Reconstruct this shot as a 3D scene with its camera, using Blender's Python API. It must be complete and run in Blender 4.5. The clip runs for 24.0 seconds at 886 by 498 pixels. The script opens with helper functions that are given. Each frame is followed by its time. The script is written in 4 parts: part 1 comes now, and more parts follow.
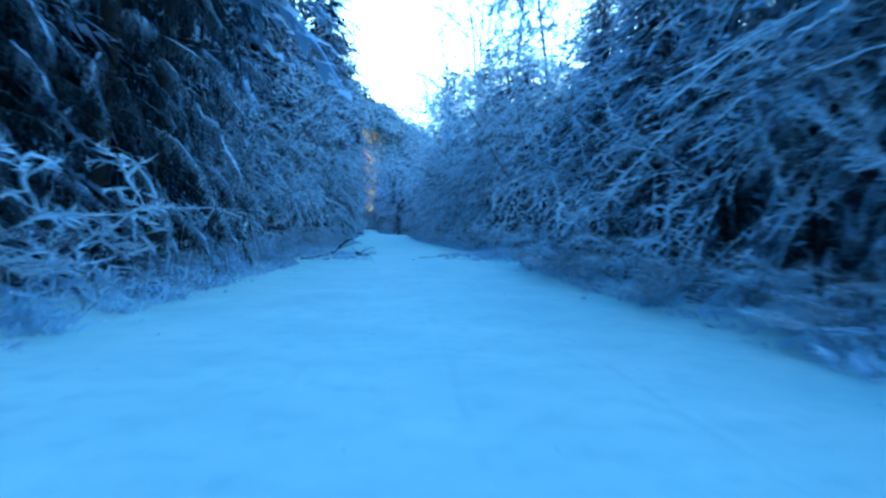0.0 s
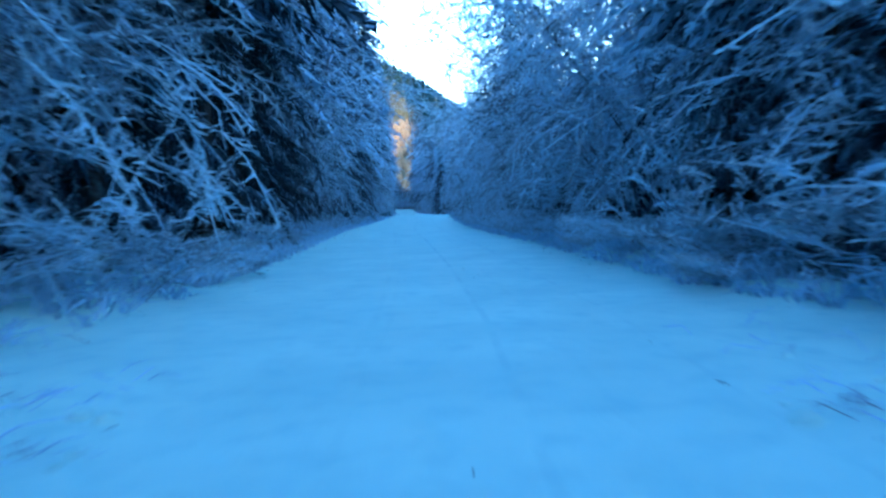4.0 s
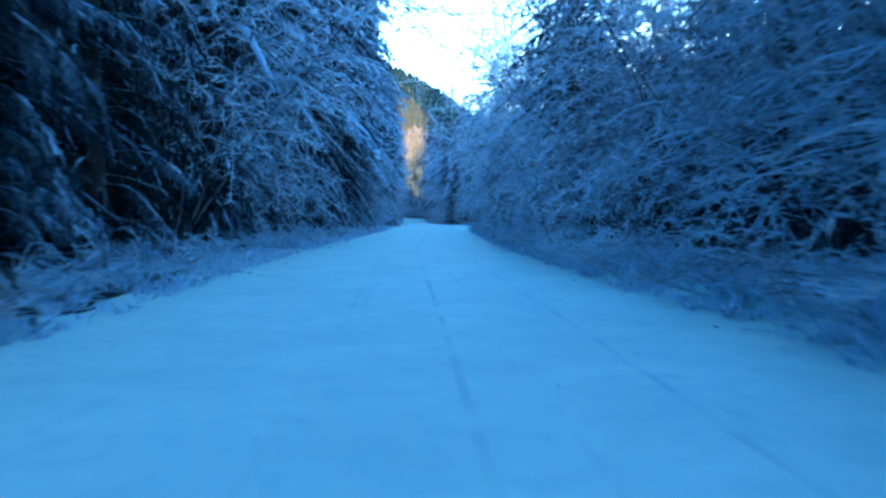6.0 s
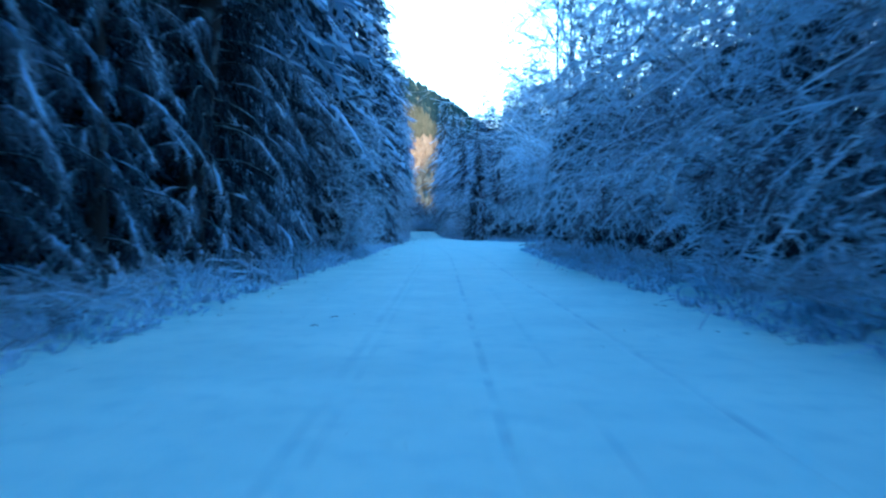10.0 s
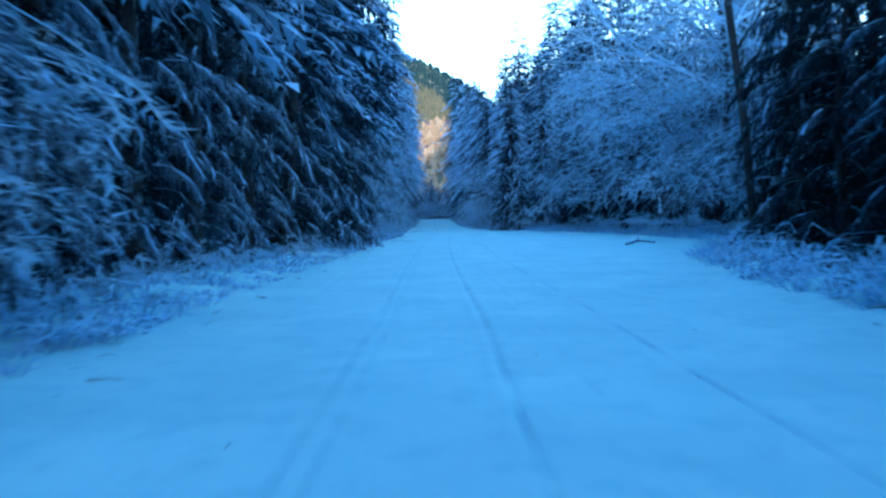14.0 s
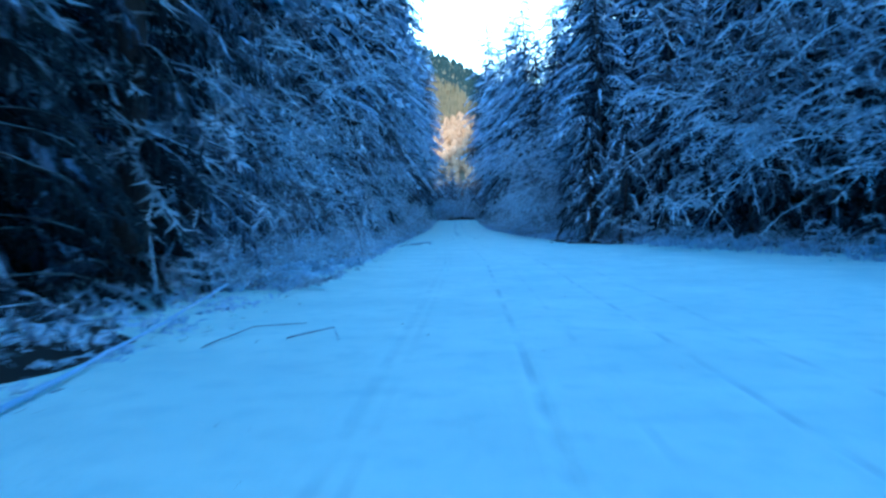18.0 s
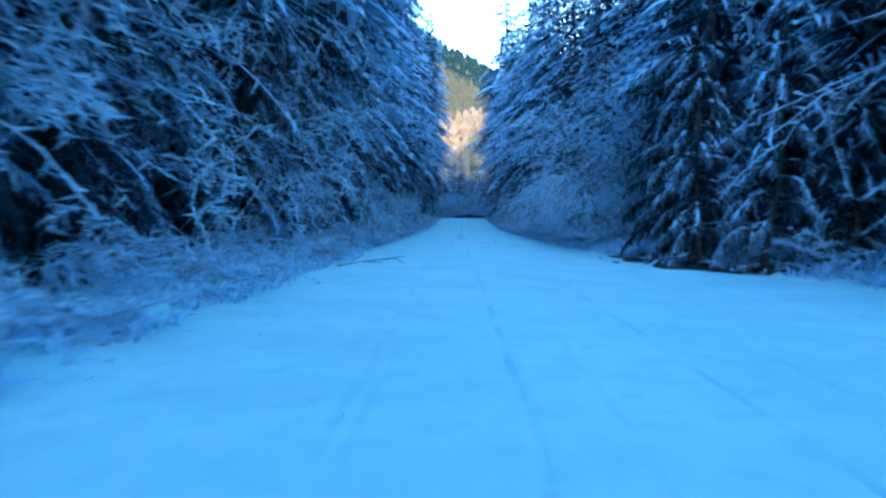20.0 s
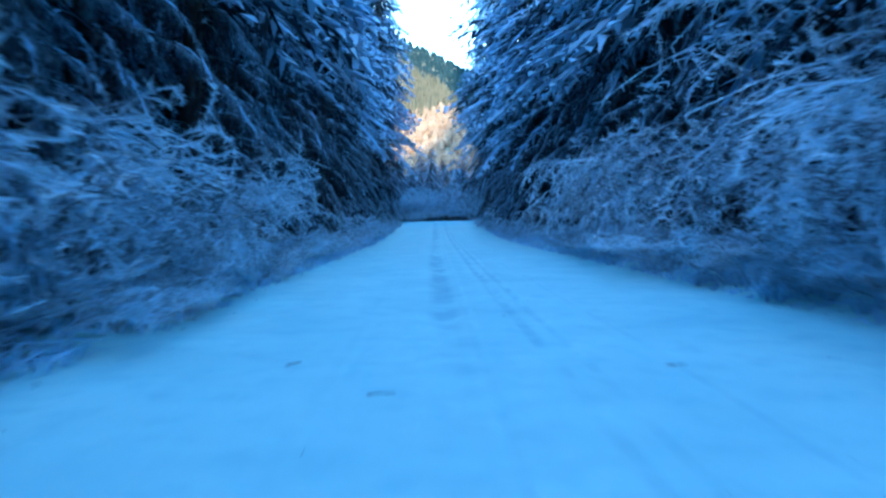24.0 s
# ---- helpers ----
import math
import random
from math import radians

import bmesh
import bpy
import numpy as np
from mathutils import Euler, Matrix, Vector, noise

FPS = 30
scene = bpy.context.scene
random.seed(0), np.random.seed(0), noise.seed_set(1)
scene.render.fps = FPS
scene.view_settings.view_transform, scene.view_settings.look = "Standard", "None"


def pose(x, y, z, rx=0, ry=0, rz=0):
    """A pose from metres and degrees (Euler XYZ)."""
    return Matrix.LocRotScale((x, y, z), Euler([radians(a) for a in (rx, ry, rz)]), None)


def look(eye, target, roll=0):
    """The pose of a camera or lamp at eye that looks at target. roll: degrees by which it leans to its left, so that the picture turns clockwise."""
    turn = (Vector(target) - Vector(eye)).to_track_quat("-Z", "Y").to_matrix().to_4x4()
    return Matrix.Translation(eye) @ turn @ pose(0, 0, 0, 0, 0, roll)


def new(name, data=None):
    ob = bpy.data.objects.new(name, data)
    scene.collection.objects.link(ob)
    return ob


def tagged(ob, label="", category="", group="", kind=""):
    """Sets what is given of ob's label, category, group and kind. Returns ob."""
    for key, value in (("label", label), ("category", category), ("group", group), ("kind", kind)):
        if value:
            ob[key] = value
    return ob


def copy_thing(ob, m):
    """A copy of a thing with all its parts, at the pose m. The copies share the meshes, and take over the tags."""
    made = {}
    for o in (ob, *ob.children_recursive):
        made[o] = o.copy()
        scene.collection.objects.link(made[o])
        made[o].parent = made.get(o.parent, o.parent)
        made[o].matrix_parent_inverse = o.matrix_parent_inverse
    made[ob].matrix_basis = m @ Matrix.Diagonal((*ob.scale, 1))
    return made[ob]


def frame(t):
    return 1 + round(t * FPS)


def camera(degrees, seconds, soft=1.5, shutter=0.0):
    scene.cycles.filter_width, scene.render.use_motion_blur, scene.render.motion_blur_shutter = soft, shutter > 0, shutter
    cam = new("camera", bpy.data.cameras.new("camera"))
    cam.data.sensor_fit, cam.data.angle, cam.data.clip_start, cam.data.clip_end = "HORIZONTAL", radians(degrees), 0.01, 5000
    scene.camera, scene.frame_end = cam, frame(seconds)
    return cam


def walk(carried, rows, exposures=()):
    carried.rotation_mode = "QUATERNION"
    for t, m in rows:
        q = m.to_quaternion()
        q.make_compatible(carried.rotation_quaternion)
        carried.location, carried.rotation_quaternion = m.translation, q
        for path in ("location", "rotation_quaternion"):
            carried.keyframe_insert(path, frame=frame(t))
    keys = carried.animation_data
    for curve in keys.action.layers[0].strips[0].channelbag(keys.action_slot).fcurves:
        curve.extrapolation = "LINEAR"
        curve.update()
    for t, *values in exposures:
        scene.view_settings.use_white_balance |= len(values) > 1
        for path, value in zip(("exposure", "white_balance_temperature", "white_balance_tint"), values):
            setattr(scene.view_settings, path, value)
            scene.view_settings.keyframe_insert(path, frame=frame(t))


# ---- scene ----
cam = camera(59.8, 24.0, soft=2.5, shutter=0.5)
EYE, SPEED = 1.5, 10.6
# the middle line of the road, gently winding: distance along it, sideways
ROAD_Y = (-80, -40, 0, 10.6, 21.2, 31.8, 42.4, 53.0, 63.6, 74.2, 84.8, 95.4, 106.0, 121.9, 137.8, 148.4, 159.0, 174.9, 190.8, 206.7, 217.3, 227.9, 238.5, 254.4, 300, 370, 420)
ROAD_X = (-4.4, -2.3, 0.0, 0.6, 1.22, 2.0, 2.85, 3.44, 3.66, 3.68, 3.61, 3.58, 3.73, 4.2, 4.71, 4.98, 5.08, 5.02, 5.11, 5.47, 5.66, 5.5, 5.25, 5.08, 4.7, 4.2, 4.0)


def road_x(y):
    return np.interp(y, ROAD_Y, ROAD_X)


# seconds, yaw, pitch and lean of the held camera
ROWS = [
    (0.0, -6.48, -1.38, -0.82), (0.5, -5.05, -1.43, -0.15), (1.0, -4.89, -2.09, 1.64), (1.5, -6.55, -2.97, 3.31),
    (2.0, -3.25, -3.33, 1.39), (2.5, -4.21, -4.36, 0.93), (3.0, -3.9, -4.18, 1.41), (3.5, -3.65, -3.15, 1.39),
    (5.5, -2.23, -2.84, 0.57), (6.0, -2.48, -2.29, -0.38), (6.5, -2.94, -2.85, 0.23), (7.0, -2.88, -2.4, 0.19),
    (7.5, -2.7, -2.75, -0.84), (8.0, -2.97, -3.08, -1.02), (8.5, -2.96, -2.25, -1.01), (9.0, -2.52, -1.35, -0.17),
    (9.5, -1.84, -1.23, -0.39), (10.0, -1.81, -1.31, -0.23), (10.5, -1.45, -1.51, -0.35), (12.5, -2.3, -1.64, 0.38),
    (13.0, -1.63, -1.44, -0.79), (13.5, -0.45, -2.09, 0.75), (14.0, -0.57, -2.25, 1.32), (14.5, -0.22, -2.0, 1.26),
    (15.0, -1.32, -1.9, 0.26), (15.5, -1.08, -1.78, 1.33), (16.0, -0.78, -1.01, 0.54), (16.5, 1.26, -0.85, 0.61),
    (17.0, 0.79, -1.17, 0.15), (17.5, 1.79, -1.46, 0.79), (18.0, 1.07, -2.14, 0.93), (18.5, 1.87, -2.37, -0.76),
    (20.5, 1.78, -2.31, -0.61), (21.0, 2.07, -2.73, 0.59), (21.5, 0.53, -2.2, 0.59), (22.0, 0.49, -1.84, 1.62),
    (22.5, 0.77, -1.91, 1.03), (23.0, 0.41, -2.15, 1.88), (23.5, 0.14, -3.02, 1.69), (24.0, -0.29, -2.09, 1.33)]


walk(cam, [(t, pose(float(road_x(SPEED * t)), SPEED * t, EYE, 90 + p, r, w)) for t, w, p, r in ROWS],
     exposures=[(t, e + 0.2, 3740, -17) for t, e in ((0.0, 2.1), (3.0, 2.2), (10.0, 2.15), (15.0, 2.1), (18.0, 2.25), (21.0, 2.5), (24.0, 2.7))])

# ---- light: clear winter sky, low sun behind an added unseen ridge, the valley in shade ----
SUN_EL, SUN_SIDE = 14.0, 0.06
to_sun = Vector((SUN_SIDE, -1.0, math.tan(radians(SUN_EL)) * math.hypot(1, SUN_SIDE))).normalized()
world = bpy.data.worlds.new("winter_sky")
scene.world = world
world.use_nodes = True
wn, wl = world.node_tree.nodes, world.node_tree.links
sky = wn.new("ShaderNodeTexSky")
sky.sky_type, sky.sun_disc = "NISHITA", False
sky.sun_elevation, sky.sun_rotation = radians(SUN_EL), math.atan2(to_sun.x, to_sun.y)
sky.altitude, sky.air_density, sky.dust_density, sky.ozone_density = 600, 1.0, 2.0, 1.5
# winter haze whitens the low sky
where = wn.new("ShaderNodeTexCoord")
axes = wn.new("ShaderNodeSeparateXYZ")
wl.new(where.outputs["Generated"], axes.inputs[0])
veil = wn.new("ShaderNodeValToRGB")
veil.color_ramp.interpolation = "EASE"
for stop, (spot, level) in zip(veil.color_ramp.elements, ((0.1, 0.8), (0.42, 0.0))):
    stop.position, stop.color = spot, (level, level, level, 1)
wl.new(axes.outputs[2], veil.inputs[0])
hazed = wn.new("ShaderNodeMix")
hazed.data_type = "RGBA"
wl.new(veil.outputs[0], hazed.inputs[0])
wl.new(sky.outputs[0], hazed.inputs[6])
hazed.inputs[7].default_value = (15.0, 13.5, 11.5, 1)
wl.new(hazed.outputs[2], wn["Background"].inputs[0])
wn["Background"].inputs[1].default_value = 0.15
sun = new("sun", bpy.data.lights.new("sun", "SUN"))
sun.data.energy, sun.data.angle, sun.data.color = 2.0, radians(0.5), (1.0, 0.64, 0.36)
sun.matrix_world = look(to_sun * 500, (0, 0, 0))


# ---- materials ----
def material(name, rough, spec=0.3):
    m = bpy.data.materials.new(name)
    m.use_nodes = True
    b = m.node_tree.nodes["Principled BSDF"]
    b.inputs["Roughness"].default_value = rough
    b.inputs["Specular IOR Level"].default_value = spec
    return m, m.node_tree.nodes, m.node_tree.links, b


def noise_node(n, l, scale, detail=4, coord=None):
    t = n.new("ShaderNodeTexNoise")
    t.inputs["Scale"].default_value, t.inputs["Detail"].default_value = scale, detail
    if coord:
        l.new(coord, t.inputs["Vector"])
    return t.outputs["Fac"]


def ramp(n, l, src, stops):
    r = n.new("ShaderNodeValToRGB")
    while len(r.color_ramp.elements) < len(stops):
        r.color_ramp.elements.new(0.5)
    for e, (p, c) in zip(r.color_ramp.elements, stops):
        e.position, e.color = p, (*c, 1)
    l.new(src, r.inputs[0])
    return r.outputs[0]


def maths(n, l, op, a, b):
    m = n.new("ShaderNodeMath")
    m.operation, m.use_clamp = op, op in ("ADD", "MULTIPLY")
    for k, v in enumerate((a, b)):
        if isinstance(v, (int, float)):
            m.inputs[k].default_value = v
        else:
            l.new(v, m.inputs[k])
    return m.outputs[0]


def mix(n, l, fac, a, b):
    m = n.new("ShaderNodeMix")
    m.data_type = "RGBA"
    if isinstance(fac, (int, float)):
        m.inputs[0].default_value = fac
    else:
        l.new(fac, m.inputs[0])
    for k, v in ((6, a), (7, b)):
        if isinstance(v, tuple):
            m.inputs[k].default_value = (*v, 1)
        else:
            l.new(v, m.inputs[k])
    return m.outputs[2]


def bump(n, l, b, height, strength, distance):
    k = n.new("ShaderNodeBump")
    k.inputs["Strength"].default_value, k.inputs["Distance"].default_value = strength, distance
    l.new(height, k.inputs["Height"])
    l.new(k.outputs[0], b.inputs["Normal"])


def coords(n):
    return n.new("ShaderNodeTexCoord").outputs["Object"]


def upward(n, l):
    g = n.new("ShaderNodeNewGeometry")
    s = n.new("ShaderNodeSeparateXYZ")
    l.new(g.outputs["Normal"], s.inputs[0])
    return maths(n, l, "MULTIPLY", s.outputs[2], 1.0), g


def snow_material():
    m, n, l, b = material("snow", 0.75, 0.2)
    c = coords(n)
    big = noise_node(n, l, 0.5, 5, c)
    fine = noise_node(n, l, 14, 6, c)
    col = ramp(n, l, big, [(0.3, (0.72, 0.79, 0.76)), (0.7, (0.87, 0.93, 0.87))])
    col = mix(n, l, maths(n, l, "MULTIPLY", ramp(n, l, noise_node(n, l, 2.2, 6, c), [(0.5, (0, 0, 0)), (0.72, (1, 1, 1))]), 0.5), col, (0.60, 0.69, 0.70))
    # snow packed and soiled along the wheel tracks
    axes = n.new("ShaderNodeSeparateXYZ")
    l.new(c, axes.inputs[0])
    lane = n.new("ShaderNodeAttribute")
    lane.attribute_name = "lane"
    side, far = lane.outputs["Fac"], axes.outputs["Y"]
    worn = ramp(n, l, noise_node(n, l, 0.9, 4, c), [(0.42, (0, 0, 0)), (0.62, (1, 1, 1))])
    reach = maths(n, l, "DIVIDE", far, 400.0)
    early = ramp(n, l, reach, [(0.12, (0.3, 0.3, 0.3)), (0.2, (1, 1, 1)), (0.53, (1, 1, 1)), (0.6, (0.35, 0.35, 0.35))])
    late = ramp(n, l, reach, [(0.63, (0, 0, 0)), (0.68, (1, 1, 1))])
    third = ramp(n, l, reach, [(0.40, (0, 0, 0)), (0.44, (1, 1, 1)), (0.53, (1, 1, 1)), (0.57, (0, 0, 0))])
    for track, wide, tone, bend, swing, when in ((-1.02, 0.08, 0.26, 0.045, 0.05, early), (-0.82, 0.06, 0.2, 0.045, 0.05, early), (0.5, 0.065, 0.55, 0.045, 0.05, early), (1.22, 0.06, 0.2, 0.045, 0.05, early), (2.36, 0.065, 0.5, 0.045, 0.05, early),
                                                 (3.4, 0.08, 0.4, 0.045, 0.05, third), (0.2, 0.34, 0.75, 0.06, 0.06, late), (1.28, 0.11, 0.6, 0.06, 0.06, late), (1.6, 0.08, 0.5, 0.06, 0.06, late)):
        slow = maths(n, l, "DIVIDE", maths(n, l, "SINE", maths(n, l, "DIVIDE", maths(n, l, "SUBTRACT", far, -track / bend), 1 / bend), 0.0), 1 / swing)
        quick = maths(n, l, "DIVIDE", maths(n, l, "SINE", maths(n, l, "DIVIDE", far, 1 / 0.17), 0.0), 50.0)
        off = maths(n, l, "ABSOLUTE", maths(n, l, "SUBTRACT", maths(n, l, "SUBTRACT", maths(n, l, "SUBTRACT", side, track), slow), quick), 0.0)
        near = ramp(n, l, maths(n, l, "DIVIDE", off, wide), [(0.35, (1, 1, 1)), (1.0, (0, 0, 0))])
        col = mix(n, l, maths(n, l, "MULTIPLY", maths(n, l, "MULTIPLY", maths(n, l, "MULTIPLY", near, worn), when), tone), col, (0.42, 0.49, 0.55))
    l.new(mix(n, l, maths(n, l, "MULTIPLY", fine, 0.35), col, (0.70, 0.75, 0.76)), b.inputs["Base Color"])
    bump(n, l, b, maths(n, l, "ADD", maths(n, l, "MULTIPLY", fine, 0.3), maths(n, l, "MULTIPLY", noise_node(n, l, 3, 4, c), 0.7)), 0.5, 0.05)
    return m


def frosted(name, dark, pale, low, high, scale, grain, up_weight, relief=0.0, rimed=False):
    """A dark surface under frost: the frost lies more on what faces up, in patches, and where rimed as thick as the plant carries it."""
    m, n, l, b = material(name, 0.8, 0.15)
    c = coords(n)
    up, g = upward(n, l)
    patch = noise_node(n, l, scale, 5, c)
    rnd = n.new("ShaderNodeObjectInfo").outputs["Random"]
    k = maths(n, l, "ADD", maths(n, l, "MULTIPLY", up, up_weight), patch)
    k = maths(n, l, "ADD", k, maths(n, l, "MULTIPLY", rnd, 0.12))
    fac = ramp(n, l, k, [(low, (0, 0, 0)), (high, (1, 1, 1))])
    if rimed:
        level = n.new("ShaderNodeAttribute")
        level.attribute_name = "frost"
        fac = maths(n, l, "MULTIPLY", fac, level.outputs["Fac"])
    tint = mix(n, l, noise_node(n, l, grain, 3, c), dark, tuple(v * 1.9 for v in dark))
    isl = mix(n, l, g.outputs["Random Per Island"], pale, tuple(v * 0.72 for v in pale))
    l.new(mix(n, l, fac, tint, isl), b.inputs["Base Color"])
    if relief:
        bump(n, l, b, noise_node(n, l, 22, 4, c), 0.8, relief)
    return m


SNOW = snow_material()
NEEDLE_DARK = frosted("dark_spruce_needles", (0.014, 0.017, 0.022), (0.70, 0.74, 0.93), 0.26, 0.48, 1.6, 20, 0.25, 0.0, True)
# darker, less frosted copy of the needles, with deep shade put into its colour
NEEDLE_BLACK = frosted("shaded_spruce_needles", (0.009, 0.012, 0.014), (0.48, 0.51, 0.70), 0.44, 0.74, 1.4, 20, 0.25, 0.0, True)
NEEDLE = frosted("spruce_needles", (0.016, 0.019, 0.024), (0.74, 0.78, 0.96), 0.22, 0.45, 1.6, 20, 0.25, 0.0, True)
# darker and less frosted: shade deep in the forest put into the colour
NEEDLE_DEEP = frosted("shaded_forest_needles", (0.010, 0.013, 0.017), (0.40, 0.44, 0.64), 0.68, 1.05, 0.9, 20, 0.35)
TWIG = frosted("rimed_twigs", (0.045, 0.036, 0.040), (0.82, 0.85, 0.99), 0.32, 0.55, 0.75, 15, 0.24, 0.0, True)
CLUMP = frosted("snow_clumps", (0.31, 0.37, 0.52), (0.68, 0.74, 0.98), 0.25, 0.6, 2.0, 12, 0.3, 0.06)
BARK = frosted("bark", (0.045, 0.036, 0.032), (0.5, 0.56, 0.62), 0.6, 0.95, 2.5, 30, 0.35)
FROST = frosted("frosted_twigs", (0.10, 0.085, 0.085), (0.74, 0.77, 0.99), 0.38, 0.55, 1.0, 15, 0.24)
GRASS = frosted("frosted_grass", (0.075, 0.06, 0.052), (0.74, 0.78, 0.95), 0.27, 0.52, 0.7, 12, 0.2)
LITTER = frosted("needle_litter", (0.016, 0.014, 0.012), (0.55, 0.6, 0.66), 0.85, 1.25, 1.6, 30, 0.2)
SPLIT = frosted("brown_wood", (0.05, 0.035, 0.025), (0.66, 0.70, 0.82), 0.7, 1.05, 3.0, 18, 0.5, 0.03)
DEADWOOD = frosted("dead_wood", (0.034, 0.029, 0.026), (0.72, 0.78, 0.85), 0.75, 1.1, 3.0, 25, 0.5, 0.03)


# ---- mesh helpers ----
class Shape:
    """Vertices and faces that grow into one mesh."""

    def __init__(self):
        self.v, self.f, self.marks = [], [], []

    def frost(self, level):
        """How thick the frost lies on what is added from here on, 0 to 1."""
        self.marks.append((len(self.v), level))

    def levels(self):
        out = np.ones(len(self.v))
        for start, level in self.marks:
            out[start:] = level
        return out

    def tri(self, a, b, c):
        i = len(self.v)
        self.v += [tuple(a), tuple(b), tuple(c)]
        self.f.append((i, i + 1, i + 2))

    def spike(self, a, b, w):
        d = (b - a).normalized()
        s = d.orthogonal().normalized() * w
        u = d.cross(s)
        i = len(self.v)
        self.v += [tuple(a + s), tuple(a - s * 0.5 + u * 0.87), tuple(a - s * 0.5 - u * 0.87), tuple(b)]
        self.f += [(i, i + 1, i + 3), (i + 1, i + 2, i + 3), (i + 2, i, i + 3)]

    def tube(self, pts, radii, sides):
        start = len(self.v)
        for k, (p, r) in enumerate(zip(pts, radii)):
            d = (pts[min(k + 1, len(pts) - 1)] - pts[max(k - 1, 0)]).normalized()
            s = d.cross(Vector((0.31, 0.17, 0.93))).normalized()
            u = d.cross(s)
            for j in range(sides):
                a = 2 * math.pi * j / sides
                self.v.append(tuple(p + (s * math.cos(a) + u * math.sin(a)) * r))
        for k in range(len(pts) - 1):
            for j in range(sides):
                a, b = start + k * sides + j, start + k * sides + (j + 1) % sides
                self.f.append((a, b, b + sides, a + sides))

    def roof(self, pts, widths, lift):
        """A loaf of snow along a line: a low ridge with two flanks."""
        start = len(self.v)
        for k, (p, w) in enumerate(zip(pts, widths)):
            d = pts[min(k + 1, len(pts) - 1)] - pts[max(k - 1, 0)]
            s = d.cross(Vector((0, 0, 1)))
            s = s.normalized() if s.length > 1e-4 else Vector((1, 0, 0))
            self.v += [tuple(p + s * w * a + Vector((0, 0, w * h))) for a, h in ((-1, -0.45), (-0.65, 0.6 * lift), (0, lift), (0.65, 0.6 * lift), (1, -0.45))]
        for k in range(len(pts) - 1):
            i = start + 5 * k
            self.f += [(i + j, i + j + 1, i + j + 6, i + j + 5) for j in range(4)]


def frost_on(me, levels):
    me.attributes.new("frost", "FLOAT", "POINT").data.foreach_set("value", np.asarray(levels, dtype=np.float32))


def part(name, shape, mat, parent=None, label="", smooth=False):
    me = bpy.data.meshes.new(name)
    me.from_pydata(shape.v, [], shape.f)
    if shape.marks:
        frost_on(me, shape.levels())
    me.materials.append(mat)
    if smooth:
        me.polygons.foreach_set("use_smooth", [True] * len(me.polygons))
    ob = new(name, me)
    if parent:
        ob.parent = parent
    if label:
        ob["label"] = label
    return ob


def smoothstep(a, b, x):
    k = np.clip((x - a) / (b - a), 0, 1)
    return k * k * (3 - 2 * k)


# ---- ground: one sheet of snow, road, clearing, banks, valley sides and an unseen ridge added behind ----
EDGE_Y = (-60, 0, 33, 39, 46, 56, 100, 140, 152, 165, 176, 184, 205, 230, 244, 256, 300, 360)
EDGE_L = (-4.9, -4.8, -4.8, -6.6, -6.4, -4.8, -4.9, -4.8, -4.7, -4.6, -4.4, -4.2, -4.3, -4.2, -4.2, -4.3, -4.4, -4.4)
EDGE_R = (5.2, 5.2, 5.2, 7.8, 7.2, 4.9, 5.1, 5.6, 6.0, 7.0, 9.2, 15.0, 14.5, 10.0, 6.6, 6.2, 5.6, 5.2)


def edge_left(y):
    return float(np.interp(y, EDGE_Y, EDGE_L) + road_x(y))


def edge_right(y):
    return float(np.interp(y, EDGE_Y, EDGE_R) + road_x(y))


def swell(x, y):
    """Smooth unevenness of the land."""
    return 0.5 * np.sin(x * 0.71 + 1.3 * np.sin(y * 0.23)) + 0.5 * np.sin(y * 0.57 + 1.7 * np.sin(x * 0.31 + 2.0))


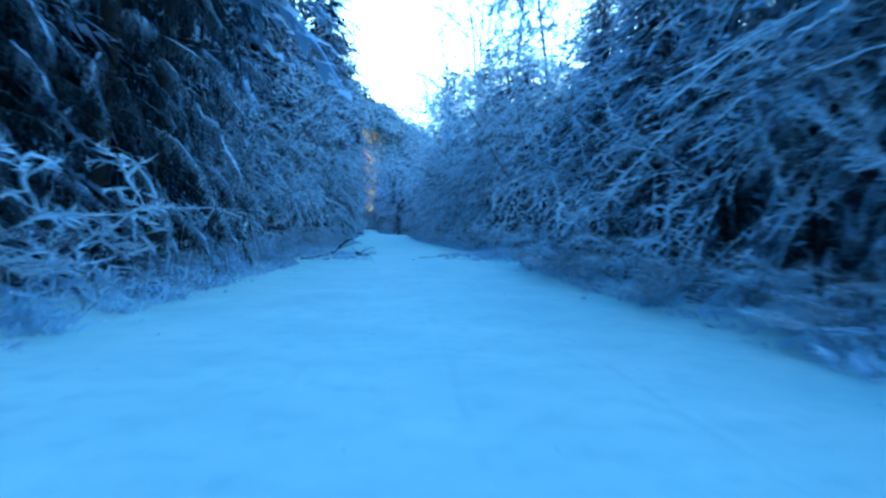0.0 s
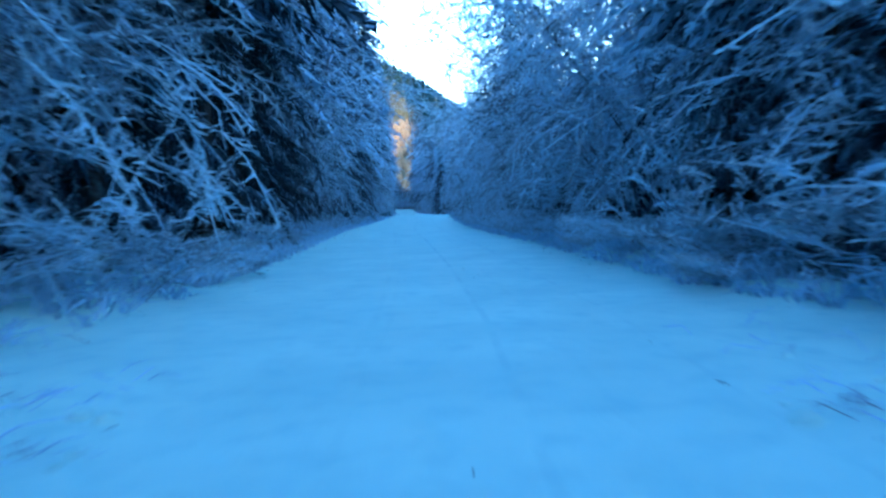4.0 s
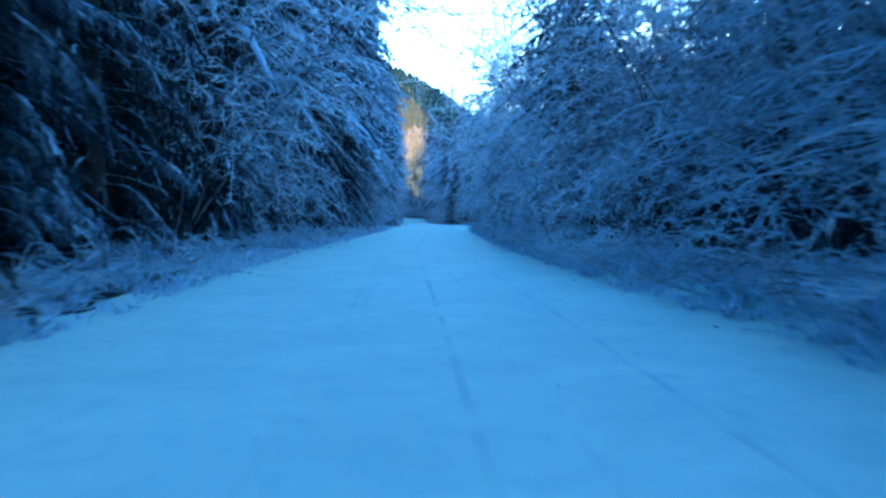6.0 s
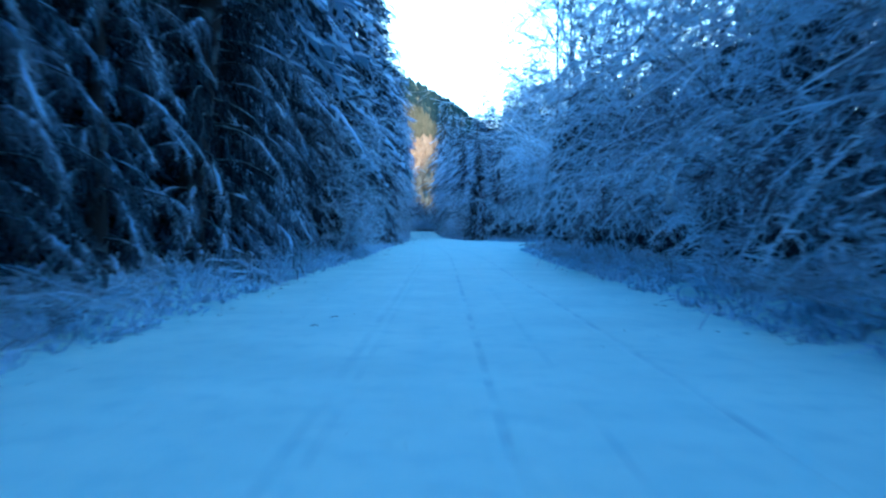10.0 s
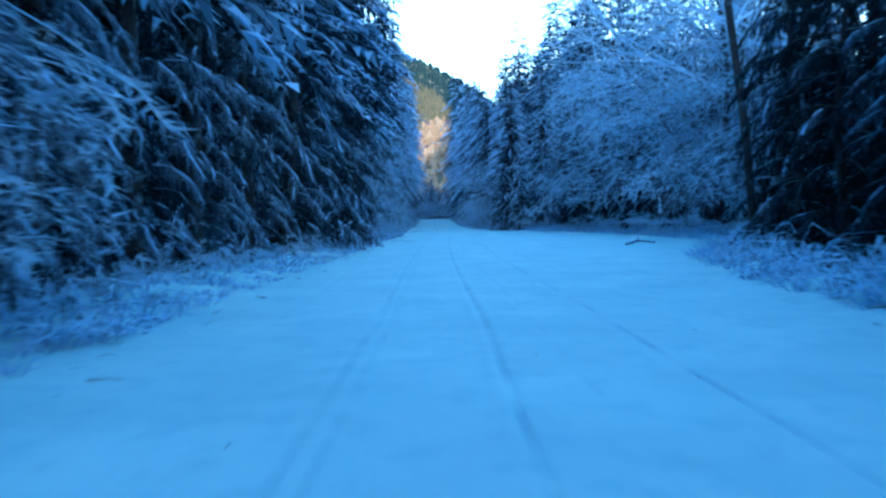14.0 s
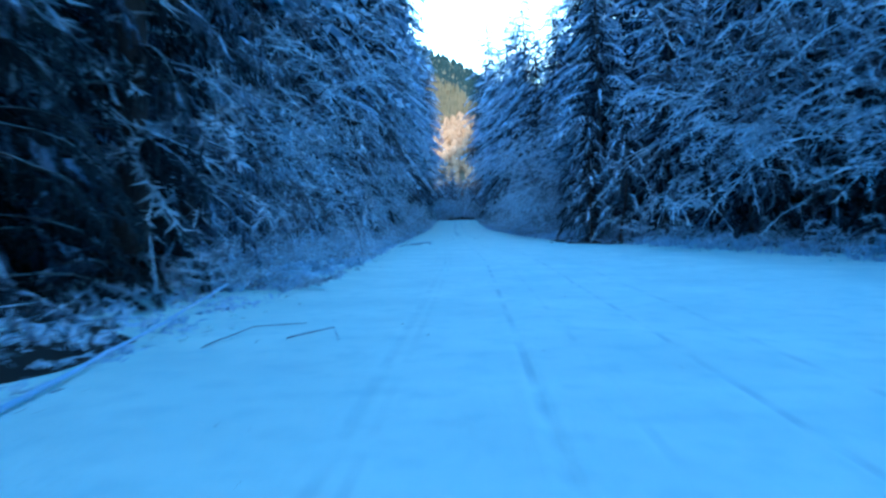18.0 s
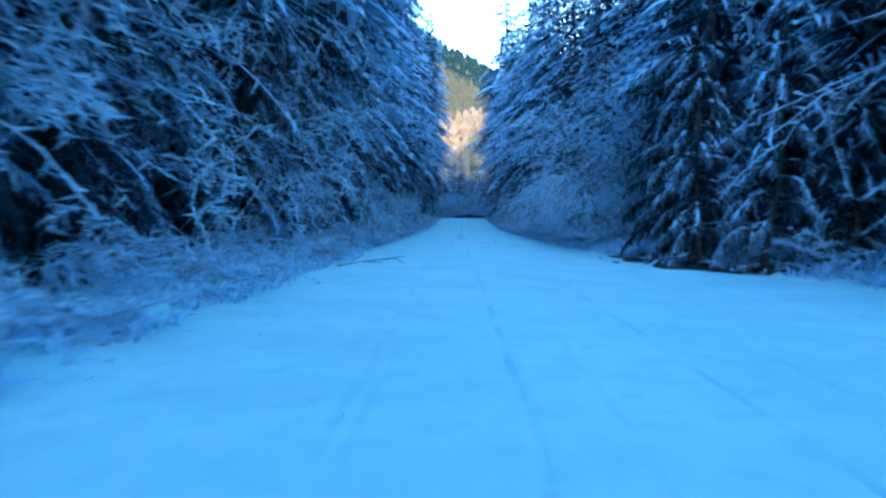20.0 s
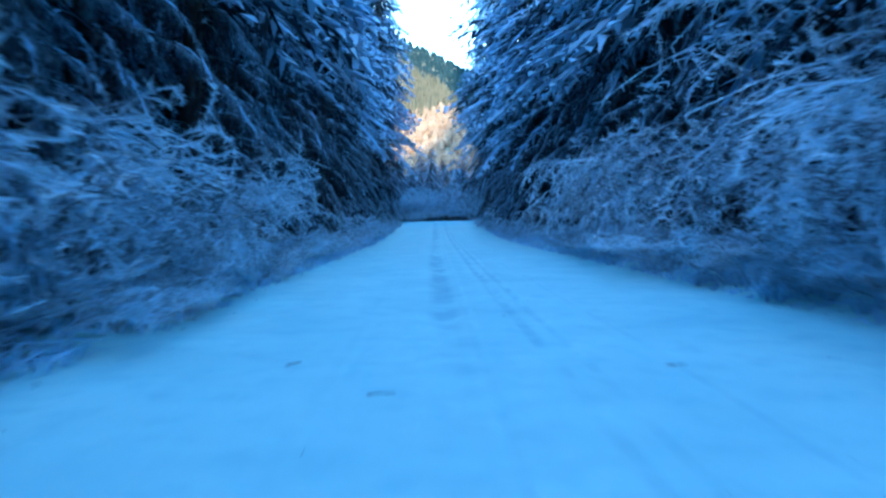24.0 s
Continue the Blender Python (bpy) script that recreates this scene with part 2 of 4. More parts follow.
def land(across, y):
    x = across - road_x(y)
    left, right = np.interp(y, EDGE_Y, EDGE_L), np.interp(y, EDGE_Y, EDGE_R)
    z = 0.018 * swell(x * 1.6, y * 1.1) + 0.012 * swell(x * 4.1 + 7, y * 3.3) - 0.0015 * x * x * (np.abs(x) < 6)
    for track, deep, wide in ((-1.02, 0.009, 0.06), (-0.82, 0.006, 0.05), (0.5, 0.022, 0.045), (1.22, 0.007, 0.045), (2.36, 0.02, 0.045), (-2.6, 0.006, 0.08)):
        wander = track + 0.05 * np.sin(y * 0.045 + track) + 0.02 * np.sin(y * 0.17)
        deep = deep * (0.3 + 0.7 * smoothstep(48, 80, y) * (1 - 0.7 * smoothstep(208, 240, y)))
        z = z - deep * np.exp(-((x - wander) / wide) ** 2) * (0.75 + 0.25 * np.sin(y * 0.31 + track * 5)) + 0.45 * deep * np.exp(-((np.abs(x - wander) - 2.2 * wide) / wide) ** 2)
    # deeper ruts further along
    for track, deep, wide in ((0.2, 0.05, 0.22), (1.28, 0.045, 0.08), (1.6, 0.04, 0.07)):
        wander = track + 0.06 * np.sin(y * 0.06 + track)
        z = z - deep * smoothstep(256, 272, y) * (np.exp(-((x - wander) / wide) ** 2) - 0.4 * np.exp(-((np.abs(x - wander) - 2.0 * wide) / wide) ** 2)) * (0.7 + 0.3 * np.sin(y * 0.9 + track * 3))
    out = np.maximum(np.maximum(left - x, x - right), 0)
    z = z + (0.12 + 0.1 * swell(x * 2.3, y * 1.9)) * smoothstep(0, 1.2, out) + 0.16 * smoothstep(1, 5, out) * swell(x * 0.9, y * 0.8)
    # churned snow where the fallen tree lies
    z = z + 0.085 * swell(x * 5.1 + 3, y * 4.3) * np.exp(-((y - 42.5) / 3.4) ** 2) * smoothstep(0.9, 2.4, np.abs(x - 0.3)) * (out < 6)
    z = z + 0.075 * swell(x * 13 + 5, y * 9.5) * swell(x * 2.9, y * 2.1 + 4) * np.exp(-((y - 42.5) / 3.4) ** 2) * smoothstep(1.2, 2.4, np.abs(x - 0.3)) * (out < 6)
    z = z + 1.5 * smoothstep(305, 368, y) * (y < 3000)
    valley = smoothstep(-500, -300, y) * (1 - smoothstep(420, 620, y))
    z = z + valley * (np.minimum(np.maximum(-15 - x, 0) * 0.42, 140) + np.minimum(np.maximum(x - 26, 0) * 0.3, 90))
    # unseen ridge added behind to keep the low sun off road and right hillside
    crest = 350 + 400 * smoothstep(84, 170, x) + 14 * np.sin(x * 0.02) + 5 * np.sin(x * 0.083)
    z = z + crest * np.exp(-((y + 460) / 150) ** 2)
    return z


def sheet(name, xs, ys, height, mat, follow=False):
    gx, gy = np.meshgrid(xs, ys)
    lane = gx.copy()
    if follow:
        gx = gx + road_x(gy) * (1 - smoothstep(40, 400, np.abs(gx)))
    gz = height(gx, gy)
    nx, ny = len(xs), len(ys)
    idx = np.arange(nx * ny).reshape(ny, nx)
    quads = np.stack([idx[:-1, :-1], idx[:-1, 1:], idx[1:, 1:], idx[1:, :-1]], -1).reshape(-1, 4)
    me = bpy.data.meshes.new(name)
    me.from_pydata(np.stack([gx, gy, gz], -1).reshape(-1, 3).tolist(), [], quads.tolist())
    me.materials.append(mat)
    me.polygons.foreach_set("use_smooth", [True] * len(me.polygons))
    # distance from the road's middle line, for the wheel tracks
    me.attributes.new("lane", "FLOAT", "POINT").data.foreach_set("value", lane.ravel())
    return new(name, me)


half = np.concatenate([np.arange(0, 3.2, 0.055), np.arange(3.2, 6.2, 0.15), np.arange(6.3, 20, 0.6), np.arange(20, 60, 4), np.arange(60, 500, 20), [520, 700, 1000, 1500, 2300, 3500, 4600]])
ground_x = np.concatenate([-half[:0:-1], half])
ground_y = np.concatenate([[-4600, -3000, -2000, -1300, -900], np.arange(-800, -60, 20), np.arange(-60, 0, 3), np.arange(0, 36, 0.6), np.arange(36, 50, 0.18), np.arange(50, 300, 0.6), np.arange(300, 380, 2), np.arange(380, 640, 20), [700, 900, 1300, 2000, 3000, 4600]])
tagged(sheet("ground", ground_x, ground_y, land, SNOW, True), "snow-covered forest road and verges with faint tyre tracks", "ground", kind="structure")


def place(x, y):
    return float(land(np.array([x]), np.array([y]))[0])


# ---- far hill, forested, sunlit where the shadow of the ridge ends; other shade is in tree colours ----
def crest_of(x):
    return np.clip(247 - 0.6 * x + 1.2 * np.sin(x * 0.11 + 1), 12, 520)


def hill(x, y):
    y = y + 14 * np.sin(x * 0.04)
    rise = np.clip((y - 690) / 710, 0, 1)
    return crest_of(x) * (rise + 0.05 * np.sin(rise * 6.283) * np.sin(x * 0.013 + 1)) - 200 * smoothstep(1420, 2100, y) - 0.5


def hill_material(name, a, b_, c_):
    m, n, l, b = material(name, 0.9, 0.1)
    c = coords(n)
    col = ramp(n, l, noise_node(n, l, 0.06, 6, c), [(0.35, a), (0.6, b_)])
    g = n.new("ShaderNodeNewGeometry")
    l.new(mix(n, l, maths(n, l, "MULTIPLY", g.outputs["Random Per Island"], 0.8), col, c_), b.inputs["Base Color"])
    return m


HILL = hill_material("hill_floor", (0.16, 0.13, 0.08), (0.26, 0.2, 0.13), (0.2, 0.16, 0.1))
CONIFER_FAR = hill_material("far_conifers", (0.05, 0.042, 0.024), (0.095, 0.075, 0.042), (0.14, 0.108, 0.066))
# dark tone: shade on the crest and right slope put into the colour
CONIFER_SHADE = hill_material("far_dark_conifers", (0.012, 0.02, 0.022), (0.02, 0.03, 0.032), (0.03, 0.045, 0.045))
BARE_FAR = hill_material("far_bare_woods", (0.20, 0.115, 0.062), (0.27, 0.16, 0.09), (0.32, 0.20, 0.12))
tagged(sheet("hill", np.arange(-480, 521, 12.0), np.concatenate([np.arange(680, 900, 7), np.arange(900, 1440, 14), np.arange(1440, 2100, 60)]), hill, HILL), "steep forested hill with sun on its upper slope", "hill", kind="structure")


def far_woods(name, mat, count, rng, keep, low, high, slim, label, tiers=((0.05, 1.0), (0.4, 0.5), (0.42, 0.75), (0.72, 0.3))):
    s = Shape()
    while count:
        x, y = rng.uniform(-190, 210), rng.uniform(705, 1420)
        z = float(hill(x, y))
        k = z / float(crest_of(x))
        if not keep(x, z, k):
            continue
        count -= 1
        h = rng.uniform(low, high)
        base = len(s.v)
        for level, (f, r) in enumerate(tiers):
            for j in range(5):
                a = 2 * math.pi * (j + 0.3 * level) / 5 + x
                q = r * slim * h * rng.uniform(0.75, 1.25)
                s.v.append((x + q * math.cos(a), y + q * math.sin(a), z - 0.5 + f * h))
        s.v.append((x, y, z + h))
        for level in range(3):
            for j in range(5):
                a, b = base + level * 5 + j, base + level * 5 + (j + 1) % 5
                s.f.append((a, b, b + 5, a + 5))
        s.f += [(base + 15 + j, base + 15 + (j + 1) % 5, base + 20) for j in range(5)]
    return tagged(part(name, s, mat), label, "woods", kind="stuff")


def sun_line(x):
    """The share of the slope's height above which shade is put into the tree colour."""
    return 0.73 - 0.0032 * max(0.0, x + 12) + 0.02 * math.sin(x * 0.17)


def shade_edge(z):
    """How far sideways the sunlit colours reach; beyond it shade is put into the tree colour."""
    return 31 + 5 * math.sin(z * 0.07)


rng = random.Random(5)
far_woods("far_conifers", CONIFER_FAR, 2300, rng, lambda x, z, k: x < shade_edge(z) and 0.37 + 0.03 * math.sin(x * 0.11) < k < sun_line(x), 8, 15, 0.17, "sunlit olive conifers on the far hillside")
far_woods("far_dark_conifers", CONIFER_SHADE, 4800, rng, lambda x, z, k: k > sun_line(x) or (x > shade_edge(z) - 2 and k > 0.03) or (0.38 < k < 0.7 and rng.random() < 0.13), 7, 12, 0.24, "conifers toned dark for shade on crest and right slope, some scattered")
far_woods("far_bare_woods", BARE_FAR, 1900, rng, lambda x, z, k: x < shade_edge(z) and 0.02 < k < 0.39 + 0.03 * math.sin(x * 0.11), 6, 11, 0.34, "sunlit tan leafless woods on the lower hillside", ((0.05, 0.45), (0.35, 1.0), (0.65, 0.9), (0.88, 0.5)))


# ---- trees ----
def direction(a, rise):
    return Vector((math.cos(a) * math.cos(rise), math.sin(a) * math.cos(rise), math.sin(rise)))


def spray(needles, p, d, length, hang, rng, level):
    """A side twig that hangs like a fringe: frosted where it leaves the bough, darker towards its tip."""
    side = d.cross(Vector((0, 0, 1))).normalized()
    mid = p + d * length * (0.55 - 0.2 * hang) - Vector((0, 0, length * (0.08 + 0.12 * hang)))
    tip = mid + d * length * (0.4 - 0.25 * hang) - Vector((0, 0, length * (0.2 + 0.55 * hang)))
    for k in range(5):
        s = (k + 0.5) / 5
        q = p.lerp(mid, s * 2) if s < 0.5 else mid.lerp(tip, s * 2 - 1)
        w = length * 0.22 * (1.2 - s) + 0.05
        needles.frost(level * (1.0 - 0.75 * s))
        for sign in (-1, 1):
            end = q + side * sign * w * rng.uniform(0.5, 1.1) + d * w * rng.uniform(0.0, 0.6) - Vector((0, 0, w * rng.uniform(0.3, 1.3)))
            needles.tri(q - d * 0.035, q + d * 0.035, end)
    needles.tri(mid + side * 0.035, mid - side * 0.035, tip + d * 0.03 - Vector((0, 0, 0.06)))


def bough(needles, snow, wood, p, a, length, rise, droop, rng, load, fat):
    """A bough that rises a little and then bows down, its fringe hanging below the snow that lies on it."""
    d0 = direction(a, 0)
    pts = []
    for k in range(7):
        s = k / 6
        pts.append(p + d0 * length * s * (1 - 0.2 * s) + Vector((0, 0, length * (rise * s - droop * s ** 2.4))) + Vector((rng.uniform(-1, 1), rng.uniform(-1, 1), 0.5 * rng.uniform(-1, 1))) * 0.035 * length * s)
    wood.tube(pts, [0.03 * (1.1 - k / 6) for k in range(7)], 3)
    # most of the frost is on the outer half; some boughs stay dark
    laden = rng.uniform(0.85, 1.0) if rng.random() < 0.28 + 1.1 * load else rng.uniform(0.0, 0.12)
    count = max(8, int(length * 7.5))
    for k in range(count):
        s = 0.1 + 0.9 * (k + rng.random()) / count
        i = min(int(s * 6), 5)
        q = pts[i].lerp(pts[i + 1], s * 6 - i)
        along = (pts[i + 1] - pts[i]).normalized()
        sign = 1 if k % 2 else -1
        out = direction(a + sign * rng.uniform(0.45, 1.2), -rng.uniform(0.0, 0.5))
        level = laden * min(1.0, max(0.0, (s - 0.22) / 0.4)) * rng.uniform(0.6, 1.0)
        spray(needles, q, (out + along * 0.4).normalized(), (0.15 * length * (1.2 - s) + 0.26) * rng.uniform(0.65, 1.35), rng.uniform(0.35, 1.0), rng, level)
    if laden > 0.5:
        # lumps of snow along the back of the bough
        s = rng.uniform(0.2, 0.5)
        while s < 0.97:
            span, line, widths = rng.uniform(0.12, 0.34), [], []
            wide = 0.015 + 0.055 * fat * rng.uniform(0.25, 1.0)
            for k in range(5):
                q = min(0.999, s + span * k / 4)
                i = min(int(q * 6), 5)
                line.append(pts[i].lerp(pts[i + 1], q * 6 - i) + Vector((rng.uniform(-1, 1), rng.uniform(-1, 1), 0.8)) * 0.02)
                widths.append(max(0.006, wide * math.sin(math.pi * (0.12 + 0.76 * k / 4)) * rng.uniform(0.7, 1.2)))
            snow.roof(line, widths, 0.7)
            s += span + rng.uniform(0.0, 0.2)


def coarse_bough(needles, snow, p, a, length, rise, droop, rng, load, n=7):
    """A bough high on the tree: a jagged drooping fan with a little snow."""
    d, s = direction(a, 0), direction(a + math.pi / 2, 0)
    mid = p + d * length * 0.55 + Vector((0, 0, length * (rise * 0.55 - droop * 0.3)))
    tip = p + d * length + Vector((0, 0, length * (rise - droop)))
    laden = rng.uniform(0.7, 1.0) if rng.random() < 0.5 + load else rng.uniform(0.0, 0.25)
    for k in range(n):
        f = (k + 0.7) / n
        needles.frost(laden * min(1.0, max(0.0, (f - 0.2) / 0.4)))
        q = p.lerp(mid, f * 2) if f < 0.5 else mid.lerp(tip, f * 2 - 1)
        w = length * 0.4 * (1.2 - f)
        for sign in (-1, 1):
            e = q + s * sign * w * rng.uniform(0.6, 1.2) + d * w * rng.uniform(0.3, 0.8) - Vector((0, 0, w * rng.uniform(0.25, 0.95)))
            needles.tri(q - d * 0.35 / n * length, q + d * 0.315 / n * length, e)
    needles.tri(mid + s * 0.04 * length, mid - s * 0.04 * length, tip + d * 0.08 * length)
    if rng.random() < load:
        k = 7 / n
        snow.roof([p.lerp(mid, 0.4), mid, mid.lerp(tip, 0.6) + Vector((0, 0, 0.04 * length)), tip], [0.012 * length * k, 0.03 * length * k * rng.uniform(0.4, 1.3), 0.028 * length * k * rng.uniform(0.4, 1.4), 0.015], 0.7)


def join(parts):
    """Shapes with their materials as one mesh: vertices, faces, material numbers."""
    v, f, m, w = [], [], [], []
    for k, shape in enumerate(parts):
        n = len(v)
        v += shape.v
        f += [tuple(i + n for i in face) for face in shape.f]
        m += [k] * len(shape.f)
        w.append(shape.levels())
    return v, f, m, np.concatenate(w)


def joined_part(name, shapes, mats, parent=None, label=""):
    v, f, m, w = join(shapes)
    me = bpy.data.meshes.new(name)
    me.from_pydata(v, [], f)
    frost_on(me, w)
    for mat in mats:
        me.materials.append(mat)
    me.polygons.foreach_set("material_index", m)
    ob = new(name, me)
    if parent:
        ob.parent = parent
    if label:
        ob["label"] = label
    return ob


def spruce_shapes(seed, height, reach, skirt, fine_to, load, fat, loose_to, wide=1.4, dense_to=0):
    rng = random.Random(seed)
    needles, snow, stem, low = Shape(), Shape(), Shape(), []
    steps = 9
    stem.tube([Vector((0.1 * math.sin(k * 1.3), 0.1 * math.cos(k), -0.4 + (height + 0.4) * k / steps)) for k in range(steps + 1)],
              [max(0.02, height * 0.0115 * (1 - k / steps) ** 0.8 + (0.08 if k == 0 else 0)) for k in range(steps + 1)], 9)
    z = skirt
    while z < height - 0.4:
        f = z / height
        fine = z < fine_to
        n = 6 if fine else 5
        turn = rng.uniform(0, 6.28)
        for k in range(n):
            a = turn + 6.283 * k / n + rng.uniform(-0.35, 0.35)
            length = reach * (1 - f) ** 0.6 * rng.uniform(0.6, 1.15) * (0.62 + 0.38 * min(1, z / 5)) * (1 if fine else wide) + 0.25
            p = Vector((0, 0, z + rng.uniform(-0.25, 0.25)))
            rise, droop = rng.uniform(-0.05, 0.25), rng.uniform(0.3, 0.75)
            if fine:
                droop = min(droop, (p.z - 0.05) / length + rise)
                if z < loose_to:
                    a_bough = (Shape(), Shape(), Shape())
                    bough(a_bough[0], a_bough[1], a_bough[2], p, a, length, rise, droop, rng, load, fat)
                    low.append(a_bough)
                else:
                    bough(needles, snow, stem, p, a, length, rise, droop, rng, load, fat)
            else:
                coarse_bough(needles, snow, p, a, length, rise, droop, rng, load * 0.8, 20 if z < dense_to else 7)
        z += rng.uniform(0.6, 0.95)
    return needles, snow, stem, low


def spruce(seed, height, reach, skirt, fine_to, load, fat, loose_to, mat, label):
    needles, snow, stem, low = spruce_shapes(seed, height, reach, skirt, fine_to, load, fat, loose_to)
    root = new("spruce_tree")
    part("trunk", stem, BARK, root, "", True)
    if needles.v:
        part("crown", needles, mat, root, "drooping needle crown dusted with frost")
        part("snow", snow, CLUMP, root, "snow lying along the boughs")["kind"] = "stuff"
    for shapes in low:
        joined_part("bough", shapes, (mat, CLUMP, BARK), root)
    return tagged(root, label, "conifer", "snowy conifers along the road")


def grow(wood, twigs, p, d, length, radius, level, counts, rng, arch, fuzz, thick, clear, share=1.0):
    last = len(counts)
    pts, count = [p], 7 if level < last else 3
    for k in range(count):
        d = (d + Vector((rng.uniform(-1, 1), rng.uniform(-1, 1), rng.uniform(-1, 1))) * (0.15 if level == 0 else 0.3) + Vector((0, 0, arch * (0.7 + k * 0.45) - (0.16 if level == last and clear else 0)))).normalized()
        if pts[-1].z < 0.9 and d.z < 0.15:
            d = Vector((d.x, d.y, 0.25)).normalized()
        pts.append(pts[-1] + d * length / count)
    target = wood if level < 1 else twigs
    # rime is thin on the stems low down and thickest on the outer twigs
    rime = min(1.0, ((0.12, 0.45, 1.0) if clear else (0.5, 1.0, 1.0))[min(level, 2)] + 0.09 * max(0.0, p.z - 1.0)) * min(1.0, 0.75 + 0.25 * max(0.0, p.z))
    # rime set at random per branch, standing in for lit and shaded clumps
    if level == 1:
        share = rng.choice((0.25, 0.55, 0.95, 1.0, 1.0) if clear else (0.6, 0.9, 1.0, 1.0, 1.0))
    rime *= share
    target.frost(rime)
    target.tube(pts, [max(radius * (1 - 0.75 * k / count), 0.012) for k in range(count + 1)], 5 if level == 0 else 3)
    if level < last:
        n = counts[level]
        for k in range(n):
            s = (0.12 if level else 0.2) + 0.85 * (k + rng.random()) / n
            i = min(int(s * count), count - 1)
            q = pts[i].lerp(pts[i + 1], min(1, s * count - i))
            along = (pts[i + 1] - pts[i]).normalized()
            off = direction(rng.uniform(0, 6.283), rng.uniform(-0.5, 0.5))
            if q.z < clear:
                continue
            if level == 1:
                for j in range(4):
                    r = pts[i].lerp(pts[i + 1], rng.random())
                    tip = r + (along * 0.6 + direction(rng.uniform(0, 6.283), rng.uniform(-0.8, 0.9))).normalized() * rng.uniform(0.1, 0.32)
                    side = (tip - r).cross(direction(rng.uniform(0, 6.283), rng.uniform(-1, 1))).normalized() * thick
                    twigs.frost(rime)
                    twigs.tri(r - side, r + side, tip)
            grow(wood, twigs, q, (along * 0.7 + off * 0.85).normalized(), length * rng.uniform(0.36, 0.6) * (1.15 - 0.4 * s), radius * 0.42, level + 1, counts, rng, arch - 0.02, fuzz, thick, clear, share)
    else:
        for k in range(fuzz):
            s = 1 - 0.9 * ((k + rng.random()) / fuzz) ** 1.2
            i = min(int(s * count), count - 1)
            q = pts[i].lerp(pts[i + 1], min(1, s * count - i))
            off = direction(rng.uniform(0, 6.283), rng.uniform(-0.8, 0.9))
            if q.z < clear:
                continue
            tip = q + ((pts[i + 1] - pts[i]).normalized() * 0.6 + off).normalized() * rng.uniform(0.1, 0.34) * (0.5 + 20 * thick)
            side = (tip - q).cross(direction(rng.uniform(0, 6.283), rng.uniform(-1, 1))).normalized() * thick
            twigs.frost(rime * rng.uniform(0.7, 1.0))
            twigs.tri(q - side, q + side, tip)


def bare_tree(seed, stems, height, spread, arch, counts, fuzz, thick, name, label, category, group, clear=0.0):
    """Stems that lean out and arch over, each with its own frosted twigs."""
    rng = random.Random(seed)
    root = new(name)
    for k in range(stems):
        wood, twigs = Shape(), Shape()
        a = 6.283 * (k + rng.random() * 0.7) / stems
        lean = spread * rng.uniform(0.5, 1.3)
        d = Vector((math.cos(a) * lean, math.sin(a) * lean, 1)).normalized()
        grow(wood, twigs, Vector((0.2 * math.cos(a), 0.2 * math.sin(a), -0.15)), d, height * rng.uniform(0.7, 1.15), 0.011 * height * (0.42 if stems > 2 else 0.6), 0, counts, rng, arch, fuzz, thick, clear)
        stem = part("stem" if stems > 1 else "trunk", wood, TWIG if stems > 1 else BARK, root, "", True)
        part("twig_spray" if stems > 1 else "crown", twigs, TWIG, stem, "fine twigs thick with hoarfrost")["kind"] = "stuff"
    return tagged(root, label, category, group)


DARK = "tall dark spruce with snow along its drooping boughs"
DEEP = "tall spruce standing deeper in the snowy forest"
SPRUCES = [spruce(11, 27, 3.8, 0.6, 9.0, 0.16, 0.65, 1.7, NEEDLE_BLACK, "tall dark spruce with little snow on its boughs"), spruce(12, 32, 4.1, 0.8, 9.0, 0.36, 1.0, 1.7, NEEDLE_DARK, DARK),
           spruce(13, 23, 3.4, 0.5, 8.5, 0.6, 0.9, 1.6, NEEDLE, "spruce heavy with snow down to the ground")]
YOUNG = [spruce(31, 7.5, 2.5, 0.35, 9, 0.8, 1.0, 1.3, NEEDLE, "young spruce bent under thick snow"),
         # also planted to fill the shaded gaps behind the frosted trees
         spruce(33, 10.0, 2.9, 0.4, 12, 0.14, 0.45, 1.7, NEEDLE_BLACK, "dark young spruce with little snow, deep shade put into its colour"),
         spruce(32, 3.0, 1.9, 0.25, 9, 0.7, 0.95, 3.0, NEEDLE_DARK, "low snow-laden spruce mound at the road's edge")]
ALDER = [bare_tree(41 + k, 6, h, sp, ar, (10, 6), 19, 0.026, "frosted_tree", "leafless roadside tree white with hoarfrost", "tree", "frosted leafless trees", 1.5)
         for k, (h, sp, ar) in enumerate(((8.0, 0.6, -0.045), (10.0, 0.45, -0.035), (6.6, 0.85, -0.06)))]
SHRUB = [bare_tree(51 + k, 4, h, sp, ar, (8, 5), 9, 0.021, "frosted_shrub", "leafless shrub covered in hoarfrost beside the road", "shrub", "frosted shrubs on the verge")
         for k, (h, sp, ar) in enumerate(((3.0, 1.0, -0.06), (2.2, 1.3, -0.05), (3.6, 0.7, -0.05)))]
TALL = [bare_tree(61 + k, 1, h, 0.08, 0.03, (16, 8), 12, 0.022, "tall_bare_tree", "tall slender leafless tree with frosted crown", "tree", "tall leafless trees") for k, h in enumerate((21, 25))]
templates = SPRUCES + YOUNG + ALDER + SHRUB + TALL
used = set()
rng = random.Random(77)


outlines = {}


def outline_of(ob):
    """All points of a tree, about its base."""
    if ob not in outlines:
        clouds = []
        for o in ob.children_recursive:
            a = np.empty(len(o.data.vertices) * 3)
            o.data.vertices.foreach_get("co", a)
            clouds.append(a.reshape(-1, 3))
        outlines[ob] = np.concatenate(clouds)
    return outlines[ob]


